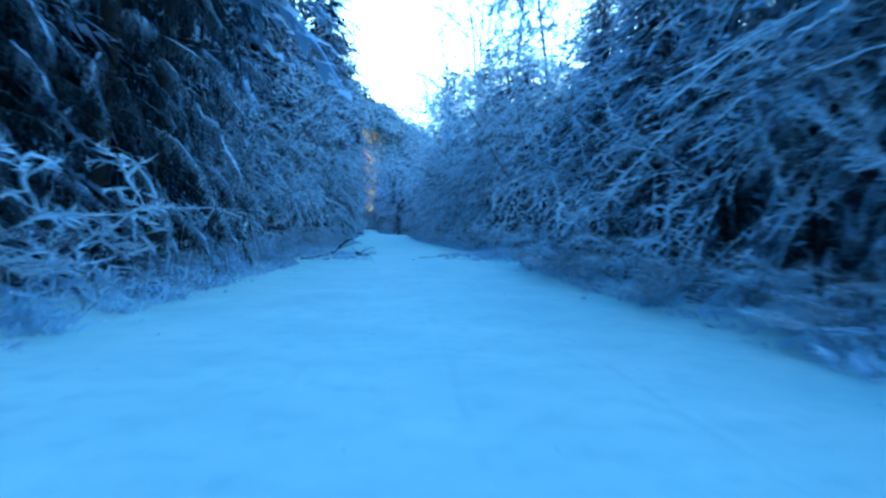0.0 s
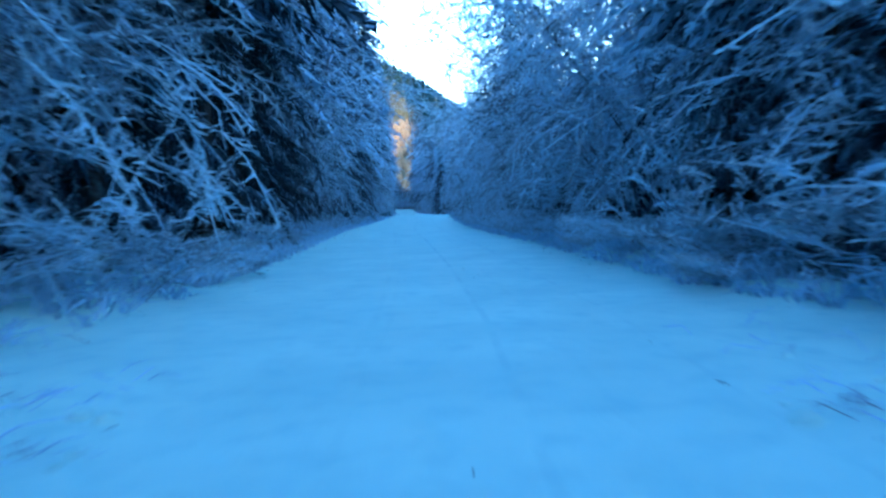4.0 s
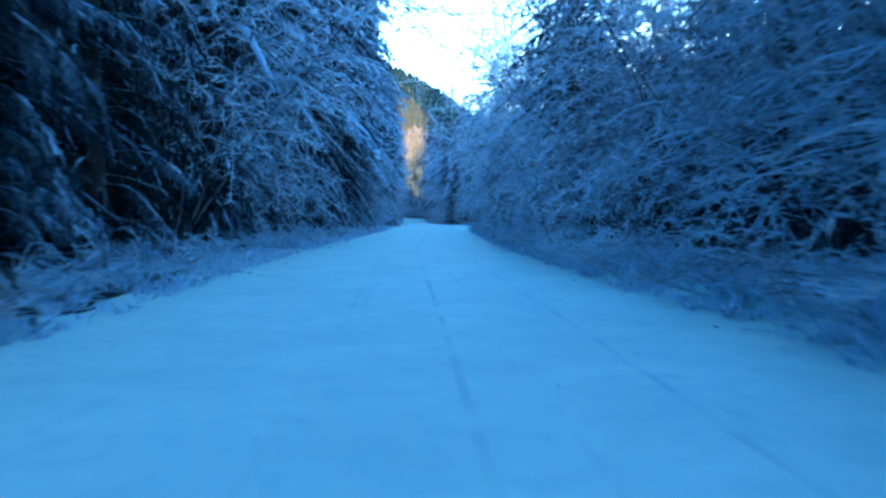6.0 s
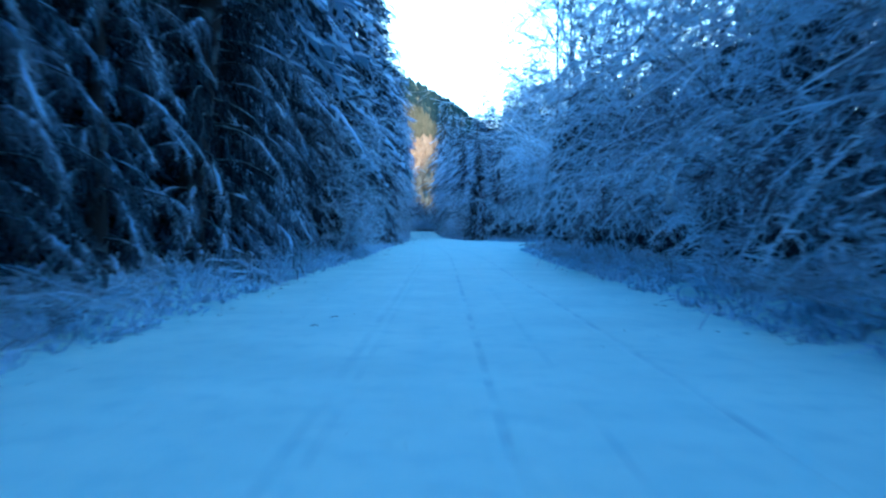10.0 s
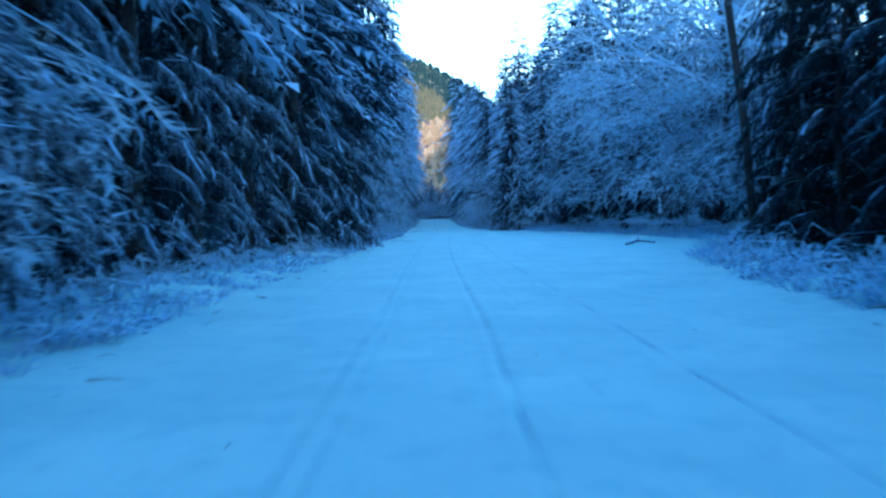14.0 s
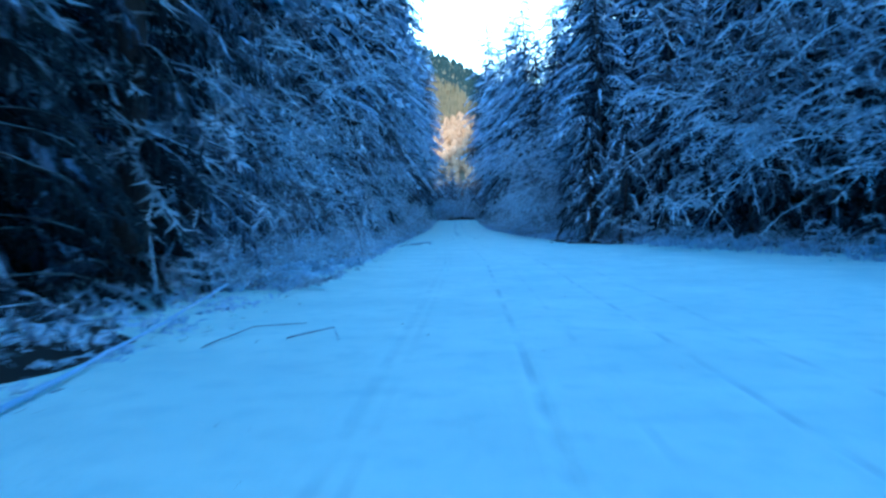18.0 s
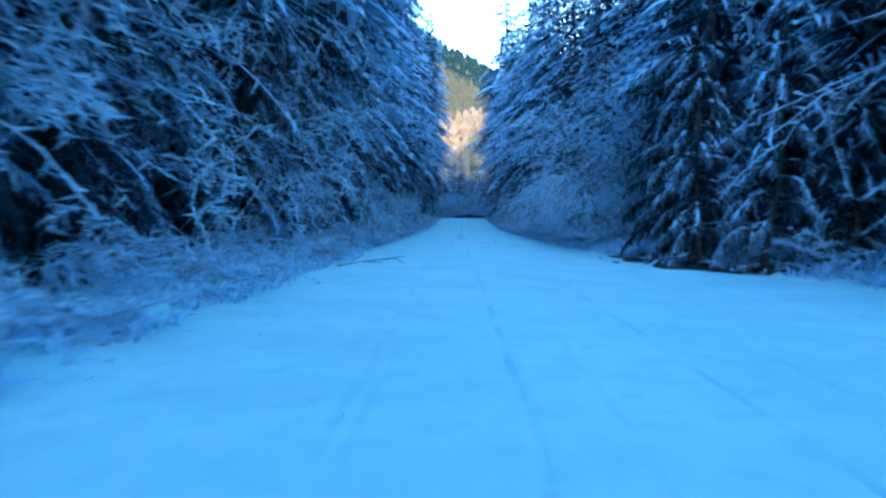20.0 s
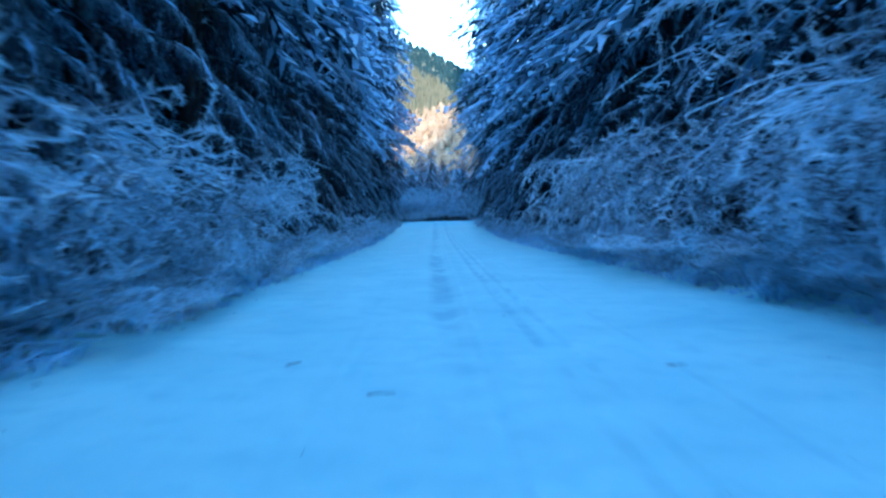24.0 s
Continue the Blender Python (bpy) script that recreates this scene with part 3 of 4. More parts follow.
def plant(kinds, x, y, size=1.0, tilt=0.0):
    """Sets one tree of these kinds on the ground at x, y."""
    ob = kinds if not isinstance(kinds, list) else kinds[rng.randrange(len(kinds))]
    m = pose(x, y, place(x, y) - 0.05, rng.uniform(-2, 2), rng.uniform(-2, 2) + tilt) @ pose(0, 0, 0, 0, 0, rng.uniform(0, 360))
    # no branch hangs into the carriageway below the height of a lorry
    cloud = outline_of(ob) * size
    turned = np.array(m.to_3x3())
    at = cloud @ turned.T + np.array(m.translation)
    low = at[(at[:, 2] < 3.4), 0]
    middle = float(road_x(y))
    if len(low) and x < middle and y < 360 and low.max() > -2.9 + middle:
        m = Matrix.Translation((-2.9 + middle - low.max(), 0, 0)) @ m
    if len(low) and x > middle and y < 360 and low.min() < 3.2 + middle:
        m = Matrix.Translation((3.2 + middle - low.min(), 0, 0)) @ m
    if ob not in used:
        used.add(ob)
        ob.matrix_basis = m @ Matrix.Diagonal((size, size, size, 1))
        return ob
    made = copy_thing(ob, m)
    made.scale = (size * rng.uniform(0.94, 1.06), size * rng.uniform(0.94, 1.06), size)
    return made


# stretches of each side: from, to, spacing, kinds, distance beyond the edge, size
LEFT = [
    (-8, 8, 4.5, ALDER, 2.4, 1.0), (8, 13, 2.6, SHRUB, 0.9, 1.1), (12, 27, 4.6, SPRUCES[:2], 2.8, 1.0), (27, 66, 4.2, ALDER, 2.8, 1.25), (30, 68, 7.0, SPRUCES[:2], 3.4, 1.0),
    (66, 87, 4.8, SPRUCES[:2], 2.8, 1.0), (87, 103, 4.6, ALDER, 3.2, 1.25), (84, 104, 4.0, YOUNG[1:2], 3.2, 0.75), (90, 104, 7.0, SPRUCES[:2], 3.4, 1.0),
    (103, 108, 3.2, ALDER, 2.6, 1.2), (104, 116, 4.4, SPRUCES[:2], 3.2, 0.95), (116, 147, 4.6, SPRUCES, 3.0, 1.0), (148, 156, 5.0, SPRUCES[:2], 3.0, 1.0), (158, 186, 4.6, SPRUCES, 3.2, 1.0),
    (192, 200, 3.6, SPRUCES[:1], 3.4, 1.0), (200, 208, 4.8, SPRUCES[:1], 3.0, 1.0), (206, 226, 3.4, ALDER, 1.9, 1.3), (210, 226, 7.0, SPRUCES[1:2], 4.4, 1.0), (224, 232, 4.8, SPRUCES[:2], 3.8, 0.9),
    (232, 248, 3.6, ALDER, 2.8, 1.1), (248, 260, 4.4, SPRUCES[1:2], 3.0, 0.9), (234, 260, 7.0, SPRUCES[1:2], 3.6, 1.0), (256, 278, 3.0, ALDER[2:], 1.6, 0.72), (258, 276, 2.6, SHRUB, 1.0, 1.1), (250, 300, 2.4, SHRUB, 0.45, 0.6), (260, 300, 4.8, SPRUCES[1:], 3.2, 1.0), (300, 352, 4.8, SPRUCES[1:], 2.6, 1.05),
    (28, 37, 2.6, SHRUB, 0.9, 0.7), (47, 66, 2.6, SHRUB, 0.9, 0.7), (66, 120, 3.4, SHRUB, 1.1, 0.55), (120, 147, 4.5, SHRUB, 1.3, 0.45), (160, 186, 5.0, SHRUB, 1.5, 0.4), (204, 258, 2.8, SHRUB, 0.8, 0.65), (276, 350, 4.0, SHRUB, 0.6, 0.7)]
RIGHT = [
    (-8, 8, 4.6, ALDER, 2.6, 1.0), (8, 32, 5.0, ALDER, 2.2, 1.05), (7, 34, 3.2, SPRUCES[2:], 2.8, 0.5), (8, 34, 3.4, YOUNG[:1], 2.0, 1.0), (10, 34, 5.0, SPRUCES[2:], 5.6, 0.65), (4, 34, 2.6, SHRUB, 0.9, 0.75), (33, 64, 3.2, SPRUCES[2:], 3.0, 0.52), (34, 62, 4.0, YOUNG[:1], 2.0, 0.9), (36, 62, 5.0, SPRUCES[2:], 5.6, 0.65), (51, 65, 4.4, SPRUCES[2:], 2.8, 0.78), (48, 62, 5.0, ALDER[1:2], 3.4, 1.3), (42, 62, 2.2, SHRUB, 1.0, 1.1),
    (62, 104, 4.4, ALDER, 2.8, 1.15), (52, 104, 8.0, ALDER[1:2], 6.0, 1.3), (64, 147, 4.4, YOUNG[1:2], 5.2, 0.8), (62, 98, 2.4, SHRUB, 0.9, 0.7), (104, 112, 4.5, SPRUCES[:2], 4.4, 1.0), (98, 124, 2.4, SHRUB, 1.0, 0.85), (112, 147, 4.2, ALDER, 3.8, 1.2), (116, 146, 8.0, ALDER[1:2], 7.0, 1.3), (124, 160, 3.0, SHRUB, 1.0, 0.5),
    (151, 177, 2.8, YOUNG[1:2], 3.3, 1.1), (153, 175, 4.5, YOUNG[1:2], 4.6, 1.15), (181, 226, 5.4, ALDER, 3.2, 1.15), (184, 226, 6.5, SPRUCES[2:], 4.6, 0.62), (186, 226, 9.0, SPRUCES[2:], 2.6, 0.5), (181, 236, 3.2, SHRUB, 1.6, 0.75), (181, 236, 3.6, YOUNG[1:2], 2.8, 0.95), (182, 232, 8.0, ALDER[1:2], 5.5, 1.4), (248, 272, 2.7, ALDER, 2.2, 0.84), (246, 274, 4.8, SPRUCES[1:], 4.4, 0.7), (248, 286, 2.4, SHRUB, 0.9, 0.8),
    (272, 290, 3.2, ALDER[2:], 2.2, 0.9), (252, 296, 2.6, SHRUB, 0.6, 0.6), (274, 326, 4.8, SPRUCES[1:], 2.6, 0.95), (326, 352, 4.8, SPRUCES[1:], 2.6, 1.2), (288, 350, 4.0, SHRUB, 0.7, 0.7)]
for side, rows in ((-1, LEFT), (1, RIGHT)):
    for y0, y1, step, kinds, beyond, size in rows:
        y = y0 + step * 0.5
        while y < y1:
            edge = edge_left(y) if side < 0 else edge_right(y)
            lean = 0.0 if side > 0 and 180 < y < 236 else 5.5 if kinds[0] in ALDER and size > 1 else 2.5 if kinds[0] in SPRUCES else 0.0
            plant(kinds, edge + side * (beyond + rng.uniform(-0.5, 0.9)), y, size * rng.uniform(0.85, 1.15), -side * lean)
            y += step * rng.uniform(0.8, 1.2)

plant(ALDER[1], -6.3 + float(road_x(147.6)), 147.6, 1.15)
plant(ALDER[0], -6.4 + float(road_x(150.0)), 150.0, 1.1)
plant(ALDER[1], -6.6 + float(road_x(152.6)), 152.6, 0.85)
plant(ALDER[2], -5.9 + float(road_x(154.8)), 154.8, 1.05)
for x, y, size in ((-5.3, 148.6, 1.5), (-5.0, 150.6, 1.4), (-5.4, 152.6, 1.6), (-5.1, 154.4, 1.3)):
    plant(SHRUB[2], x + float(road_x(y)), y, size)
plant(YOUNG[2], -4.5 + float(road_x(191.0)), 191.0, 1.4)
plant(YOUNG[2], -5.3 + float(road_x(188.4)), 188.4, 1.5)
plant(YOUNG[2], -5.2 + float(road_x(193.2)), 193.2, 1.2)
plant(SPRUCES[2], -7.4 + float(road_x(190.5)), 190.5, 1.0)
plant(SPRUCES[2], 9.0 + float(road_x(239.5)), 239.5, 0.8)
plant(SPRUCES[2], 9.6 + float(road_x(245.0)), 245.0, 0.8)
plant(SPRUCES[2], 11.5 + float(road_x(234.5)), 234.5, 0.75)
plant(YOUNG[0], 8.0 + float(road_x(237.6)), 237.6, 1.1)
plant(YOUNG[0], 9.2 + float(road_x(235.0)), 235.0, 1.2)
plant(YOUNG[1], 8.2 + float(road_x(242.0)), 242.0, 1.1)
for x, y in ((17.5, 183), (19, 186), (22, 196), (20, 205), (18, 118), (15, 96), (14, 128), (12, 60), (24, 178), (16, 141), (21, 214), (17.5, 190), (17, 196), (18.5, 203), (16.5, 210), (15, 217), (14, 223), (10.5, 67), (11, 81), (11.5, 94), (10.5, 108), (12, 123), (11.5, 138), (10.8, 174), (12.5, 178), (12, 169.5), (14.5, 180), (13.8, 164), (16, 172), (13, 152)):
    plant(TALL, x + float(road_x(y)), y, rng.uniform(0.95, 1.2))
# frosted young trees where the road bends away
for k in range(26):
    plant(YOUNG[:1], -7.8 + 0.95 * k + rng.uniform(-0.5, 0.5), 371 + 3 * (k % 3) + rng.uniform(-1, 1), rng.uniform(1.05, 1.45))
for k in range(14):
    plant(ALDER[2:], -4.5 + 1.3 * k + rng.uniform(-0.5, 0.5), 366 + 2.5 * (k % 3) + rng.uniform(-1, 1), rng.uniform(0.8, 1.15))
for k in range(16):
    plant(SHRUB, -3.8 + 1.1 * k + rng.uniform(-0.4, 0.4), 363 + 2 * (k % 3) + rng.uniform(-1, 1), rng.uniform(1.1, 1.9))
for ob in templates:
    if ob not in used:
        plant(ob, -9.0, 60 + 9 * templates.index(ob))


# ---- bare ground under the large dark spruces, their shade put into its dark colour ----
def bare_shaded_patch(x, y, rx, ry, seed, label):
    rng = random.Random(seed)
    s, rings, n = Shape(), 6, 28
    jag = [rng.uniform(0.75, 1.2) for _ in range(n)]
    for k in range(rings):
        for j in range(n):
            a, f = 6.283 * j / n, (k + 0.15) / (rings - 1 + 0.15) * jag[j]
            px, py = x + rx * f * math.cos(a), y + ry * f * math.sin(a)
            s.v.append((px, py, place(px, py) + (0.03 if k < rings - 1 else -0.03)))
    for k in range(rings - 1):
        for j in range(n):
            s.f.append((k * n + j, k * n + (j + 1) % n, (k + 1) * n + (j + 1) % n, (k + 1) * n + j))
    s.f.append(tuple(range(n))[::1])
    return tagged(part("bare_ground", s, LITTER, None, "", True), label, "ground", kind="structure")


bare_shaded_patch(9.6 + float(road_x(240.5)), 240.5, 3.9, 7.5, 3, "dark needle-strewn snow-free earth under spruces, their shade in its colour")
bare_shaded_patch(11.4 + float(road_x(164)), 164, 3.4, 11.5, 4, "dark needle-strewn snow-free earth under spruces, their shade in its colour")
bare_shaded_patch(-7.4 + float(road_x(199)), 199, 2.9, 7.5, 6, "dark needle-strewn snow-free earth under spruces, their shade in its colour")
bare_shaded_patch(-8.4 + float(road_x(78)), 78, 3.2, 9.0, 5, "dark needle-strewn snow-free earth under spruces, their shade in its colour")


# ---- deeper forest behind the first row, its shade put into the needle colour ----
def deep_forest(name, side, label):
    kinds = []
    for seed, height, reach, dense in ((21, 28, 5.2, 0), (22, 35, 5.6, 0), (23, 25, 5.0, 0), (24, 28, 5.0, 10), (25, 34, 5.4, 10)):
        v, f, m, _ = join(spruce_shapes(seed, height, reach, 1.2, 0, 0.25, 1.0, 0, 1.4, dense)[:3])
        kinds.append((np.array(v), [list(face) for face in f], m))
    rng = random.Random(9 + side)
    vs, fs, ms, count = [], [], [], 0
    for depth, step in ((8.4, 4.2), (12.5, 5.0), (20.0, 6.5)):
        y = -24.0
        while y < 400:
            edge = edge_left(y) if side < 0 else edge_right(y)
            x, yy = edge + side * (depth + rng.uniform(-1.5, 1.5)), y
            size = rng.uniform(0.75, 1.05) * (1.0 if side < 0 else (0.42 if depth < 9 else 0.72) if 50 < y < 215 else 0.6 if y < 215 else 0.95)
            v, f, m = kinds[rng.randrange(3, 5) if depth < 9 else rng.randrange(3)]
            a = rng.uniform(0, 6.283)
            turn = np.array(((math.cos(a), -math.sin(a), 0), (math.sin(a), math.cos(a), 0), (0, 0, 1))) * size
            vs.append(v @ turn.T + np.array((x, yy, place(x, yy))))
            fs += [[i + count for i in face] for face in f]
            ms += m
            count += len(v)
            y += step * rng.uniform(0.8, 1.25)
    if side > 0:
        for x in range(-24, 26, 2):
            v, f, m = kinds[rng.randrange(3)]
            yy = 396 + rng.uniform(-5, 8)
            vs.append(v * 0.42 + np.array((x, yy, place(x, yy))))
            fs += [[i + count for i in face] for face in f]
            ms += m
            count += len(v)
    me = bpy.data.meshes.new(name)
    me.from_pydata(np.concatenate(vs).tolist(), [], fs)
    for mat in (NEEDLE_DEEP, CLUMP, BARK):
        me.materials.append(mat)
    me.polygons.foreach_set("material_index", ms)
    return tagged(new(name, me), label, "forest", kind="stuff")


deep_forest("deep_forest", -1, "dense snowy spruce forest rising behind the roadside trees")
deep_forest("deep_forest", 1, "dense snowy spruce forest behind the roadside trees")


# ---- fallen wood on the snow ----
def fallen(name, lines, radius, snowy, label, category, mat=DEADWOOD, taper=0.6):
    """A fallen branch: its wood, forks and the snow that lies on it."""
    wood, snow = Shape(), Shape()
    for line in lines:
        shift = float(road_x(line[0][1] - 11))
        bends = [Vector((x + shift, y, place(x + shift, y) + z)) for x, y, z in line]
        crooked = random.Random(len(line) * 7 + int(line[0][1] * 10))
        pts = []
        for p, q in zip(bends, bends[1:]):
            for k in range(4):
                pts.append(p.lerp(q, k / 4) + Vector((crooked.uniform(-1, 1), crooked.uniform(-1, 1), crooked.uniform(-0.6, 0.6))) * radius * (0.45 if taper < 0.5 else 1.1 if snowy else 0.7))
        pts.append(bends[-1])
        n = len(pts) - 1
        ring = len(wood.v)
        wood.tube(pts, [radius * (1 - taper * k / n) * crooked.uniform(0.85, 1.2) for k in range(n + 1)], 9)
        wood.f += [tuple(range(ring, ring + 9)), tuple(range(ring + 9 * n, ring + 9 * n + 9))]
        if snowy:
            snow.roof([p + Vector((0, 0, radius * 0.75)) for p in pts], [radius * (0.95 - 0.5 * k / n) * crooked.uniform(0.35, 1.25) for k in range(n + 1)], 0.7)
    root = new(name)
    part("wood", wood, mat, root, "", True)
    if snowy:
        part("snow_cap", snow, CLUMP, root, "snow lying on top")
    return tagged(root, label, category)


fallen("fallen_log", [[(-4.3, 38.9, -0.06), (-4.05, 39.9, 0.05), (-3.75, 40.8, 0.1), (-3.4, 41.5, 0.12), (-3.2, 42.2, 0.2)]], 0.13, False, "crooked dark fallen log partly buried in snow", "log", DEADWOOD, 0.3)
fallen("fallen_log", [[(-3.16, 42.25, 0.24), (-2.92, 42.7, 0.5), (-2.5, 42.78, 0.78), (-2.1, 42.85, 1.02)]], 0.085, True, "pale brown broken trunk leaning up out of the snow", "log", SPLIT, 0.25)
fallen("log_piece", [[(-1.88, 42.6, 0.1), (-1.8, 43.0, 0.14), (-1.68, 43.45, 0.2)]], 0.11, True, "short brown sawn piece of trunk capped with snow", "log", SPLIT, 0.15)
fallen("forked_branch", [[(-1.75, 43.2, 0.2), (-1.62, 44.2, 0.34), (-1.4, 45.4, 0.5)], [(-1.66, 43.9, 0.3), (-1.3, 44.6, 0.42), (-0.9, 45.3, 0.46)], [(-1.95, 42.9, 0.2), (-2.05, 43.1, 0.36), (-2.2, 43.3, 0.5)]], 0.03, False, "dark forked branch sticking out of the snow", "branch")
fallen("fallen_stick", [[(1.55, 41.0, 0.02), (2.1, 41.3, 0.03), (2.6, 42.0, 0.05), (3.3, 42.5, 0.08)]], 0.018, False, "thin crooked stick on the snowy road", "branch")
fallen("fallen_branch", [[(4.4, 40.4, 0.03), (5.0, 40.7, 0.1), (5.8, 41.6, 0.12)], [(4.9, 40.65, 0.1), (5.2, 41.6, 0.2)]], 0.05, False, "dark broken branch in the snow of the verge", "branch")
fallen("leaning_trunk", [[(-9.5, 311.0, 0.0), (-9.2, 311.0, 6.0), (-8.3, 311.5, 9.4), (-6.7, 312.0, 10.1), (-4.2, 316.0, 9.2), (-1.8, 320.0, 8.0)]], 0.12, True, "thin pale trunk bowed over and hanging out of the spruces", "tree", FROST)
# a spray of thin branches thrown over the snow on both sides
rng = random.Random(61)
for x, y, turn, length in ((-1.8, 43.2, 1.0, 1.6), (-1.7, 43.6, 0.7, 1.9), (-1.9, 43.9, 1.3, 1.7), (-2.4, 44.1, 0.8, 1.3), (-2.9, 42.6, 0.2, 0.8), (-1.5, 44.6, 0.5, 1.2), (4.3, 42.2, 2.6, 1.0), (3.7, 43.1, 2.2, 1.1), (5.2, 41.6, 2.9, 1.2), (4.9, 43.4, 0.4, 1.3), (6.1, 42.4, 2.7, 1.1)):
    lines = []
    for k in range(4):
        a, h = turn + rng.uniform(-0.6, 0.6), length * rng.uniform(0.3, 0.75)
        lines.append([(x, y, 0.03), (x + 0.5 * h * math.cos(a), y + 0.5 * h * math.sin(a), rng.uniform(0.08, 0.2)), (x + h * math.cos(a + rng.uniform(-0.3, 0.3)), y + h * math.sin(a), rng.uniform(0.03, 0.3))])
    fallen("fallen_branch", lines, 0.009, True, "spray of thin snowy twigs broken onto the snow", "branch")
for x, y, turn, length in ((-2.75, 41.9, 0.3, 0.3), (-2.95, 41.4, 0.9, 0.25), (-3.9, 43.4, 0.4, 0.6), (-4.4, 42.5, 0.7, 0.4), (-2.3, 40.6, 0.2, 0.22), (-1.95, 39.6, 0.1, 0.2), (-2.9, 39.9, 0.5, 0.2), (4.6, 42.9, 0.2, 0.3), (5.5, 41.1, 2.8, 0.35), (6.6, 42.1, 0.4, 0.5), (4.1, 43.9, 0.1, 0.3), (-3.1, 37.8, 0.3, 0.25)):
    fallen("broken_wood", [[(x, y, 0.02), (x + 0.5 * length * math.cos(turn), y + 0.5 * length * math.sin(turn), 0.07), (x + length * math.cos(turn), y + length * math.sin(turn), 0.03)]], 0.034, True, "dark broken piece of wood half sunk in snow", "wood")
for k in range(60):
    x = rng.uniform(-4.8, -1.3) if k % 2 == 0 else rng.uniform(2.6, 6.8)
    y, turn, length = rng.gauss(42.3, 1.9), rng.uniform(-0.5, 0.9), rng.uniform(0.12, 0.4)
    fallen("broken_wood", [[(x, y, 0.02), (x + 0.5 * length * math.cos(turn), y + 0.5 * length * math.sin(turn), 0.06), (x + length * math.cos(turn), y + length * math.sin(turn), 0.03)]], rng.uniform(0.015, 0.04), k % 3 > 0, "dark broken piece of wood half sunk in snow", "wood")
fallen("fallen_pole", [[(-3.7, 196.8, 0.05), (-3.95, 200.0, 0.12), (-4.4, 205.5, 0.3)]], 0.026, True, "straight snow-covered pole lying on the verge", "branch", FROST)
fallen("fallen_branch", [[(-3.75, 234.6, 0.04), (-3.2, 235.7, 0.16), (-2.5, 237.4, 0.12)], [(-3.2, 235.7, 0.15), (-2.6, 236.0, 0.1)], [(-3.5, 235.1, 0.1), (-3.3, 236.8, 0.3)], [(-4.8, 235.0, 0.1), (-3.9, 236.4, 0.2)], [(-3.0, 236.2, 0.15), (-2.2, 236.6, 0.2), (-1.9, 236.3, 0.06)], [(-2.8, 236.8, 0.14), (-2.0, 237.6, 0.22)]], 0.019, True, "bare forked branch lying on the road's edge", "branch")
fallen("fallen_branch", [[(-3.1, 200.0, 0.03), (-2.8, 201.2, 0.1), (-2.2, 201.9, 0.06)], [(-2.2, 200.6, 0.03), (-1.7, 201.2, 0.08), (-1.5, 200.4, 0.02)]], 0.011, False, "thin bent twig on the snowy road", "branch")
for x, y, length, turn in ((1.15, 250.8, 0.5, 0.1), (-0.57, 254.5, 0.4, 0.0), (-0.7, 261, 0.35, 0.2), (3.1, 254.7, 0.3, 0.6), (-1.6, 119.3, 0.25, 0.3), (-1.75, 118.2, 0.22, 0.0), (-4.0, 239.7, 0.4, 0.5), (-3.4, 156, 0.5, 0.1), (1.15, 38.5, 0.2, 0.1), (-2.1, 252, 0.3, 0.2), (-1.7, 262.6, 0.3, 0.9), (2.2, 262, 0.35, 0.4)):
    length *= 0.7
    fallen("twig", [[(x, y, 0.015), (x + length * 0.5 * math.cos(turn), y + length * 0.5 * math.sin(turn) + 0.06 * length, 0.018), (x + length * math.cos(turn), y + length * math.sin(turn), 0.008)]], 0.008, False, "short dark twig lying on the snow", "twig")
fallen("fallen_branch", [[(9.2, 185.6, 0.05), (9.9, 186.2, 0.25), (10.8, 186.4, 0.12)], [(9.8, 186.2, 0.2), (10.2, 187.2, 0.35)]], 0.05, True, "dark branch lying in the snowy clearing", "branch")


def litter():
    rng = random.Random(8)
    s = Shape()
    for k in range(900):
        if k < 620:
            x, y = 2.2 + (rng.uniform(-6.6, -1.2) if k % 2 else rng.uniform(3.0, 7.8)), rng.gauss(42.5, 2.4)
        else:
            y = rng.uniform(60, 275)
            x = edge_left(y) + abs(rng.gauss(0, 0.5)) if k % 3 else edge_right(y) - abs(rng.gauss(0, 0.5))
        a, h = rng.uniform(0, 6.283), rng.uniform(0.05, 0.26)
        p = Vector((x, y, place(x, y) - 0.004))
        pts = [p]
        for step in range(3):
            a += rng.uniform(-0.7, 0.7)
            p = p + Vector((math.cos(a), math.sin(a), 0)) * h / 3
            p.z = place(p.x, p.y) + rng.uniform(-0.006, 0.03)
            pts.append(p)
        r = rng.choice((0.004, 0.005, 0.007, 0.012))
        s.tube(pts, [r, r * 0.9, r * 0.8, r * 0.4], 3)
    return tagged(part("twig_litter", s, DEADWOOD), "small dark twigs scattered over the snow", "twigs", kind="stuff")


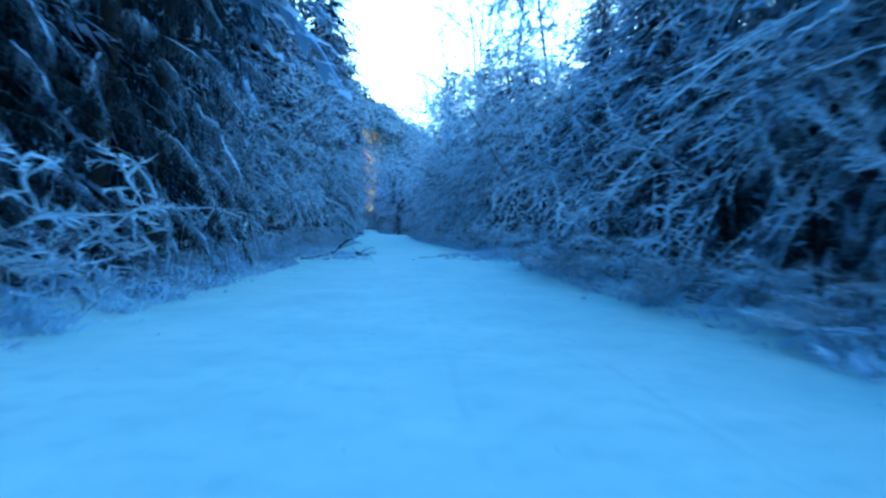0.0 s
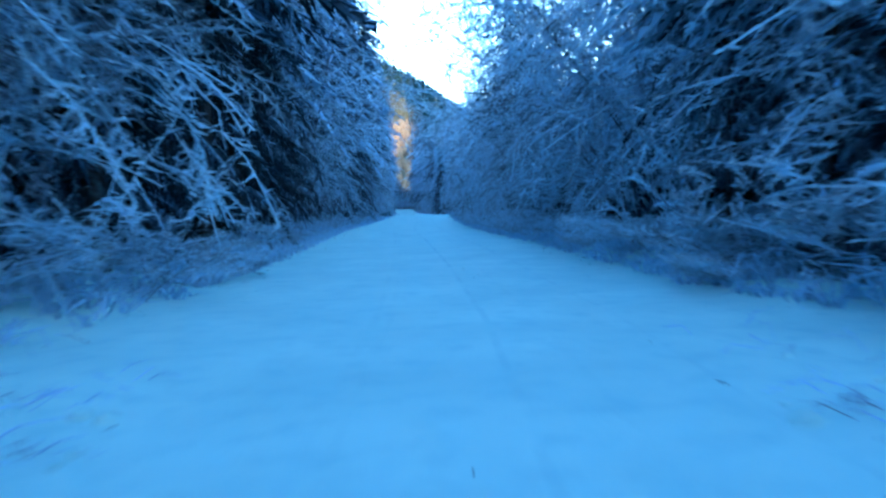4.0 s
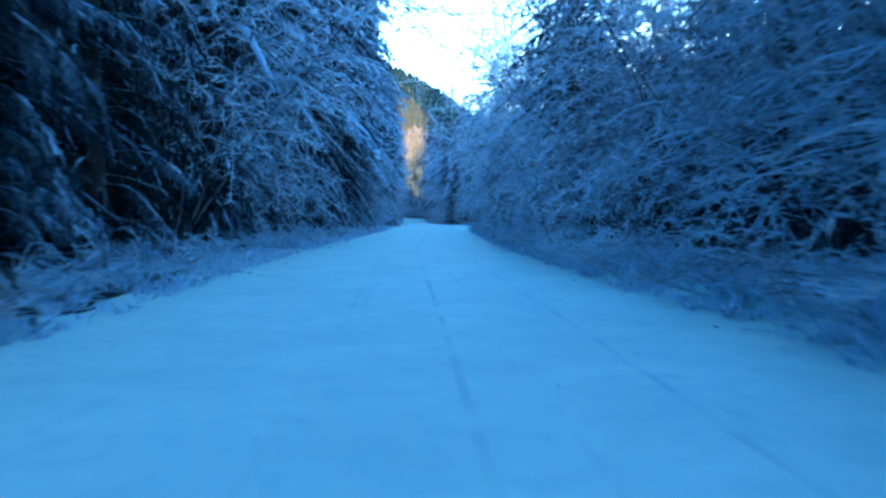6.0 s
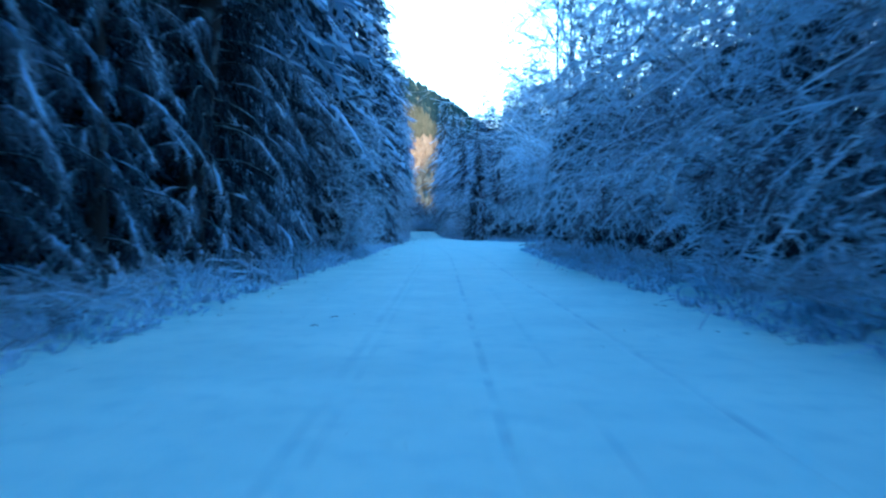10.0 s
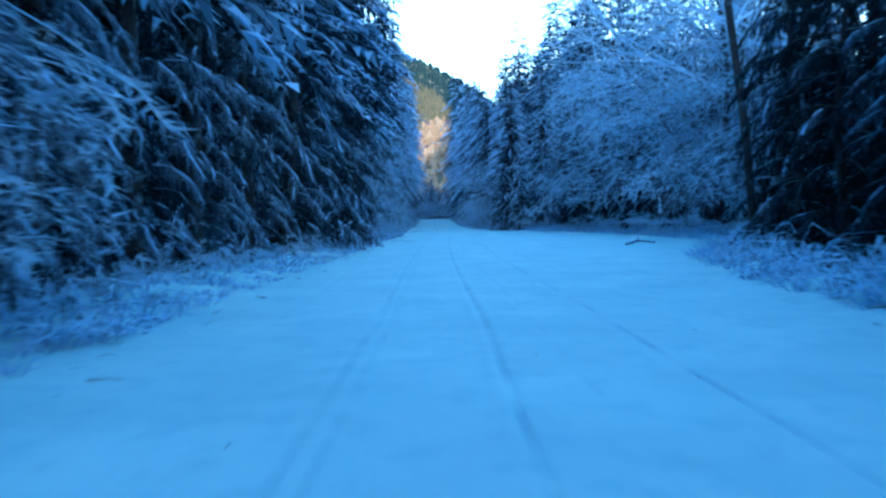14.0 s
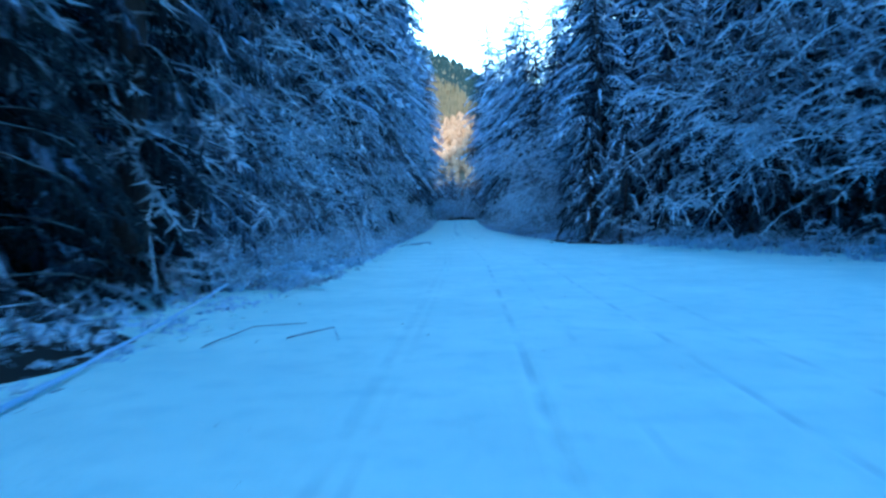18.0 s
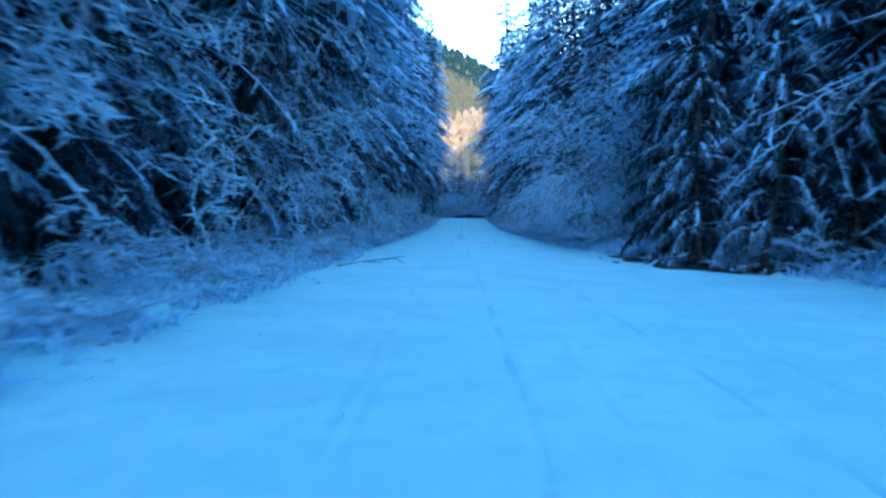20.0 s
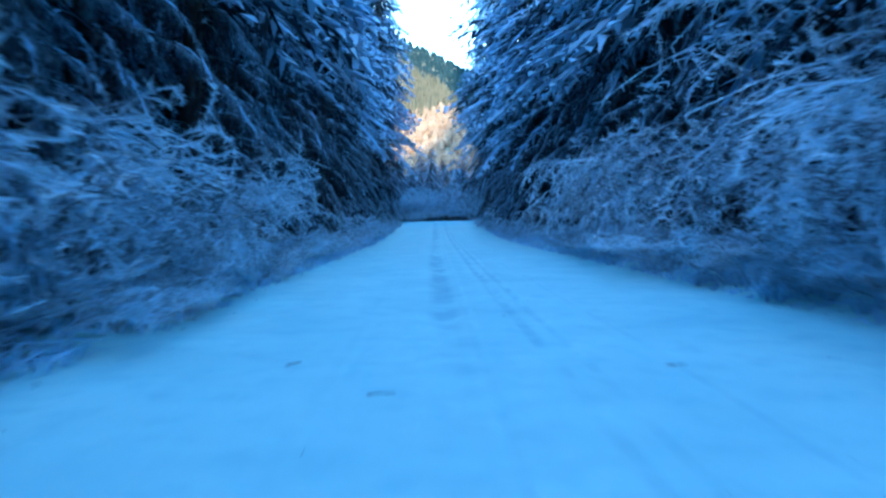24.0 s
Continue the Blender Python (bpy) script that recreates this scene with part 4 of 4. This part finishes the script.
def clods():
    """Lumps of snow dropped from the boughs."""
    rng = random.Random(28)
    s = Shape()
    for k in range(1400):
        if k < 920:
            x, y = 2.2 + (rng.uniform(-6.6, -1.4) if k % 2 else rng.uniform(3.2, 7.8)), rng.gauss(42.5, 2.2)
        else:
            y = rng.uniform(0, 300)
            x = edge_left(y) + rng.gauss(0.1, 0.5) if k % 2 else edge_right(y) - rng.gauss(0.1, 0.5)
        r = rng.uniform(0.025, 0.09) * (1.4 if k < 920 else 0.8)
        z = place(x, y)
        i = len(s.v)
        for level, (f, up) in enumerate(((1.0, -0.3), (0.95, 0.35), (0.5, 0.75))):
            for j in range(6):
                a, q = 1.047 * j + level * 0.5, r * f * rng.uniform(0.7, 1.25)
                s.v.append((x + q * math.cos(a), y + q * math.sin(a), z + r * up * rng.uniform(0.8, 1.2)))
        for level in range(2):
            for j in range(6):
                u, w = i + level * 6 + j, i + level * 6 + (j + 1) % 6
                s.f.append((u, w, w + 6, u + 6))
        s.f.append(tuple(range(i + 12, i + 18)))
    return tagged(part("snow_clods", s, SNOW, None, "", True), "small lumps of snow fallen onto the road and verge", "snow", kind="stuff")


def brush():
    """Low frosted twigs and stalks poking from the churned snow beside the fallen wood."""
    rng = random.Random(38)
    s = Shape()
    for k in range(5200):
        y = rng.gauss(43.4, 2.6)
        x = -7.2 + 5.6 * rng.random() ** 0.75 if k % 2 else 3.4 + 4.8 * rng.random() ** 0.8
        if math.sin(x * 2.7 + 1.3 * math.sin(y * 1.1)) * math.sin(y * 2.3 + x) > 0.45 * rng.random() + 0.1:
            continue
        x += 2.2
        z = place(x, y)
        edge = min(1.0, (abs(x - 3.0) - 2.0) / 3.0)
        a, h = rng.uniform(0, 6.283), rng.uniform(0.12, 0.5)
        p = Vector((x, y, z - 0.02))
        q = p + Vector((math.cos(a) * h, math.sin(a) * h, rng.uniform(0.02, 0.3) * (0.25 + edge)))
        r = rng.uniform(0.004, 0.011)
        bend = p.lerp(q, 0.5) + Vector((rng.uniform(-0.07, 0.07), rng.uniform(-0.07, 0.07), 0.03 + 0.12 * edge * rng.random()))
        s.tube([p, bend, q], [r, r * 0.8, r * 0.4], 3)
        for j in range(3):
            w = bend.lerp(q, rng.random())
            s.spike(w, w + Vector((rng.uniform(-1, 1), rng.uniform(-1, 1), rng.uniform(-0.1, 0.5))) * 0.14, r * 0.6)
    return tagged(part("low_brush", s, FROST), "frosted twigs and stalks poking out of churned snow", "brush", kind="stuff")


brush()
clods()
litter()


def specks():
    """Needles, leaves and crumbs of bark blown over the road."""
    rng = random.Random(18)
    s = Shape()
    for k in range(1500):
        y = rng.uniform(0, 300)
        x = rng.choice((edge_left(y) + abs(rng.gauss(0, 0.8)), edge_right(y) - abs(rng.gauss(0, 0.9)), float(road_x(y)) + rng.uniform(-4, 4.5)))
        p = Vector((x, y, place(x, y) + 0.012))
        a, h = rng.uniform(0, 6.283), rng.uniform(0.01, 0.032)
        d, t = Vector((math.cos(a), math.sin(a), 0.2)) * h, Vector((-math.sin(a), math.cos(a), 0.1)) * h * 0.4
        i = len(s.v)
        s.v += [tuple(p - d), tuple(p + t), tuple(p + d), tuple(p - t)]
        s.f.append((i, i + 1, i + 2, i + 3))
    return tagged(part("leaf_litter", s, LITTER), "dark crumbs of leaves and bark scattered over the snow", "leaves", kind="stuff")


specks()


# ---- frosted grass and brush on the verges ----
def verge(name, side, seed, label):
    rng = random.Random(seed)
    s = Shape()
    y = -4.0
    while y < 345:
        edge = edge_left(y) if side < 0 else edge_right(y)
        for k in range(3):
            out = abs(rng.gauss(0, 1.7)) - 0.25
            x, yy = edge + side * out, y + rng.uniform(0, 0.3)
            z = place(x, yy)
            thin = 0.5 + 0.5 * math.sin(yy * 1.9 + 2.2 * math.sin(x * 1.3 + yy * 0.37))
            if rng.random() > 0.15 + 0.85 * thin:
                continue
            tall = rng.uniform(0.2, 0.62) * (0.5 + 0.55 * min(out + 0.3, 2.2)) * (0.7 + 0.5 * thin) * (0.45 if side < 0 and (163 < yy < 187 or 191 < yy < 206) else 1.0)
            for j in range(6):
                a = rng.uniform(0, 6.283)
                d = Vector((math.cos(a), math.sin(a), 0))
                base = Vector((x, yy, z - 0.03)) + d * rng.uniform(0, 0.15)
                h = tall * rng.uniform(0.6, 1.3)
                mid, tip = base + d * h * rng.uniform(0.3, 0.7) + Vector((0, 0, h * rng.uniform(0.4, 0.75))), base + d * h * rng.uniform(1.0, 2.0) + Vector((0, 0, h * rng.uniform(0.1, 0.8)))
                t = Vector((-d.y, d.x, rng.uniform(-0.6, 0.6))) * rng.uniform(0.014, 0.03)
                i = len(s.v)
                s.v += [tuple(base - t), tuple(base + t), tuple(mid + t), tuple(mid - t), tuple(tip)]
                s.f += [(i, i + 1, i + 2, i + 3), (i + 3, i + 2, i + 4)]
        y += 0.1
    return tagged(part(name, s, GRASS), label, "grass", kind="stuff")


verge("verge_grass", -1, 1, "dry frosted grass and weeds along the road")
verge("verge_grass", 1, 2, "dry frosted grass and weeds along the road")
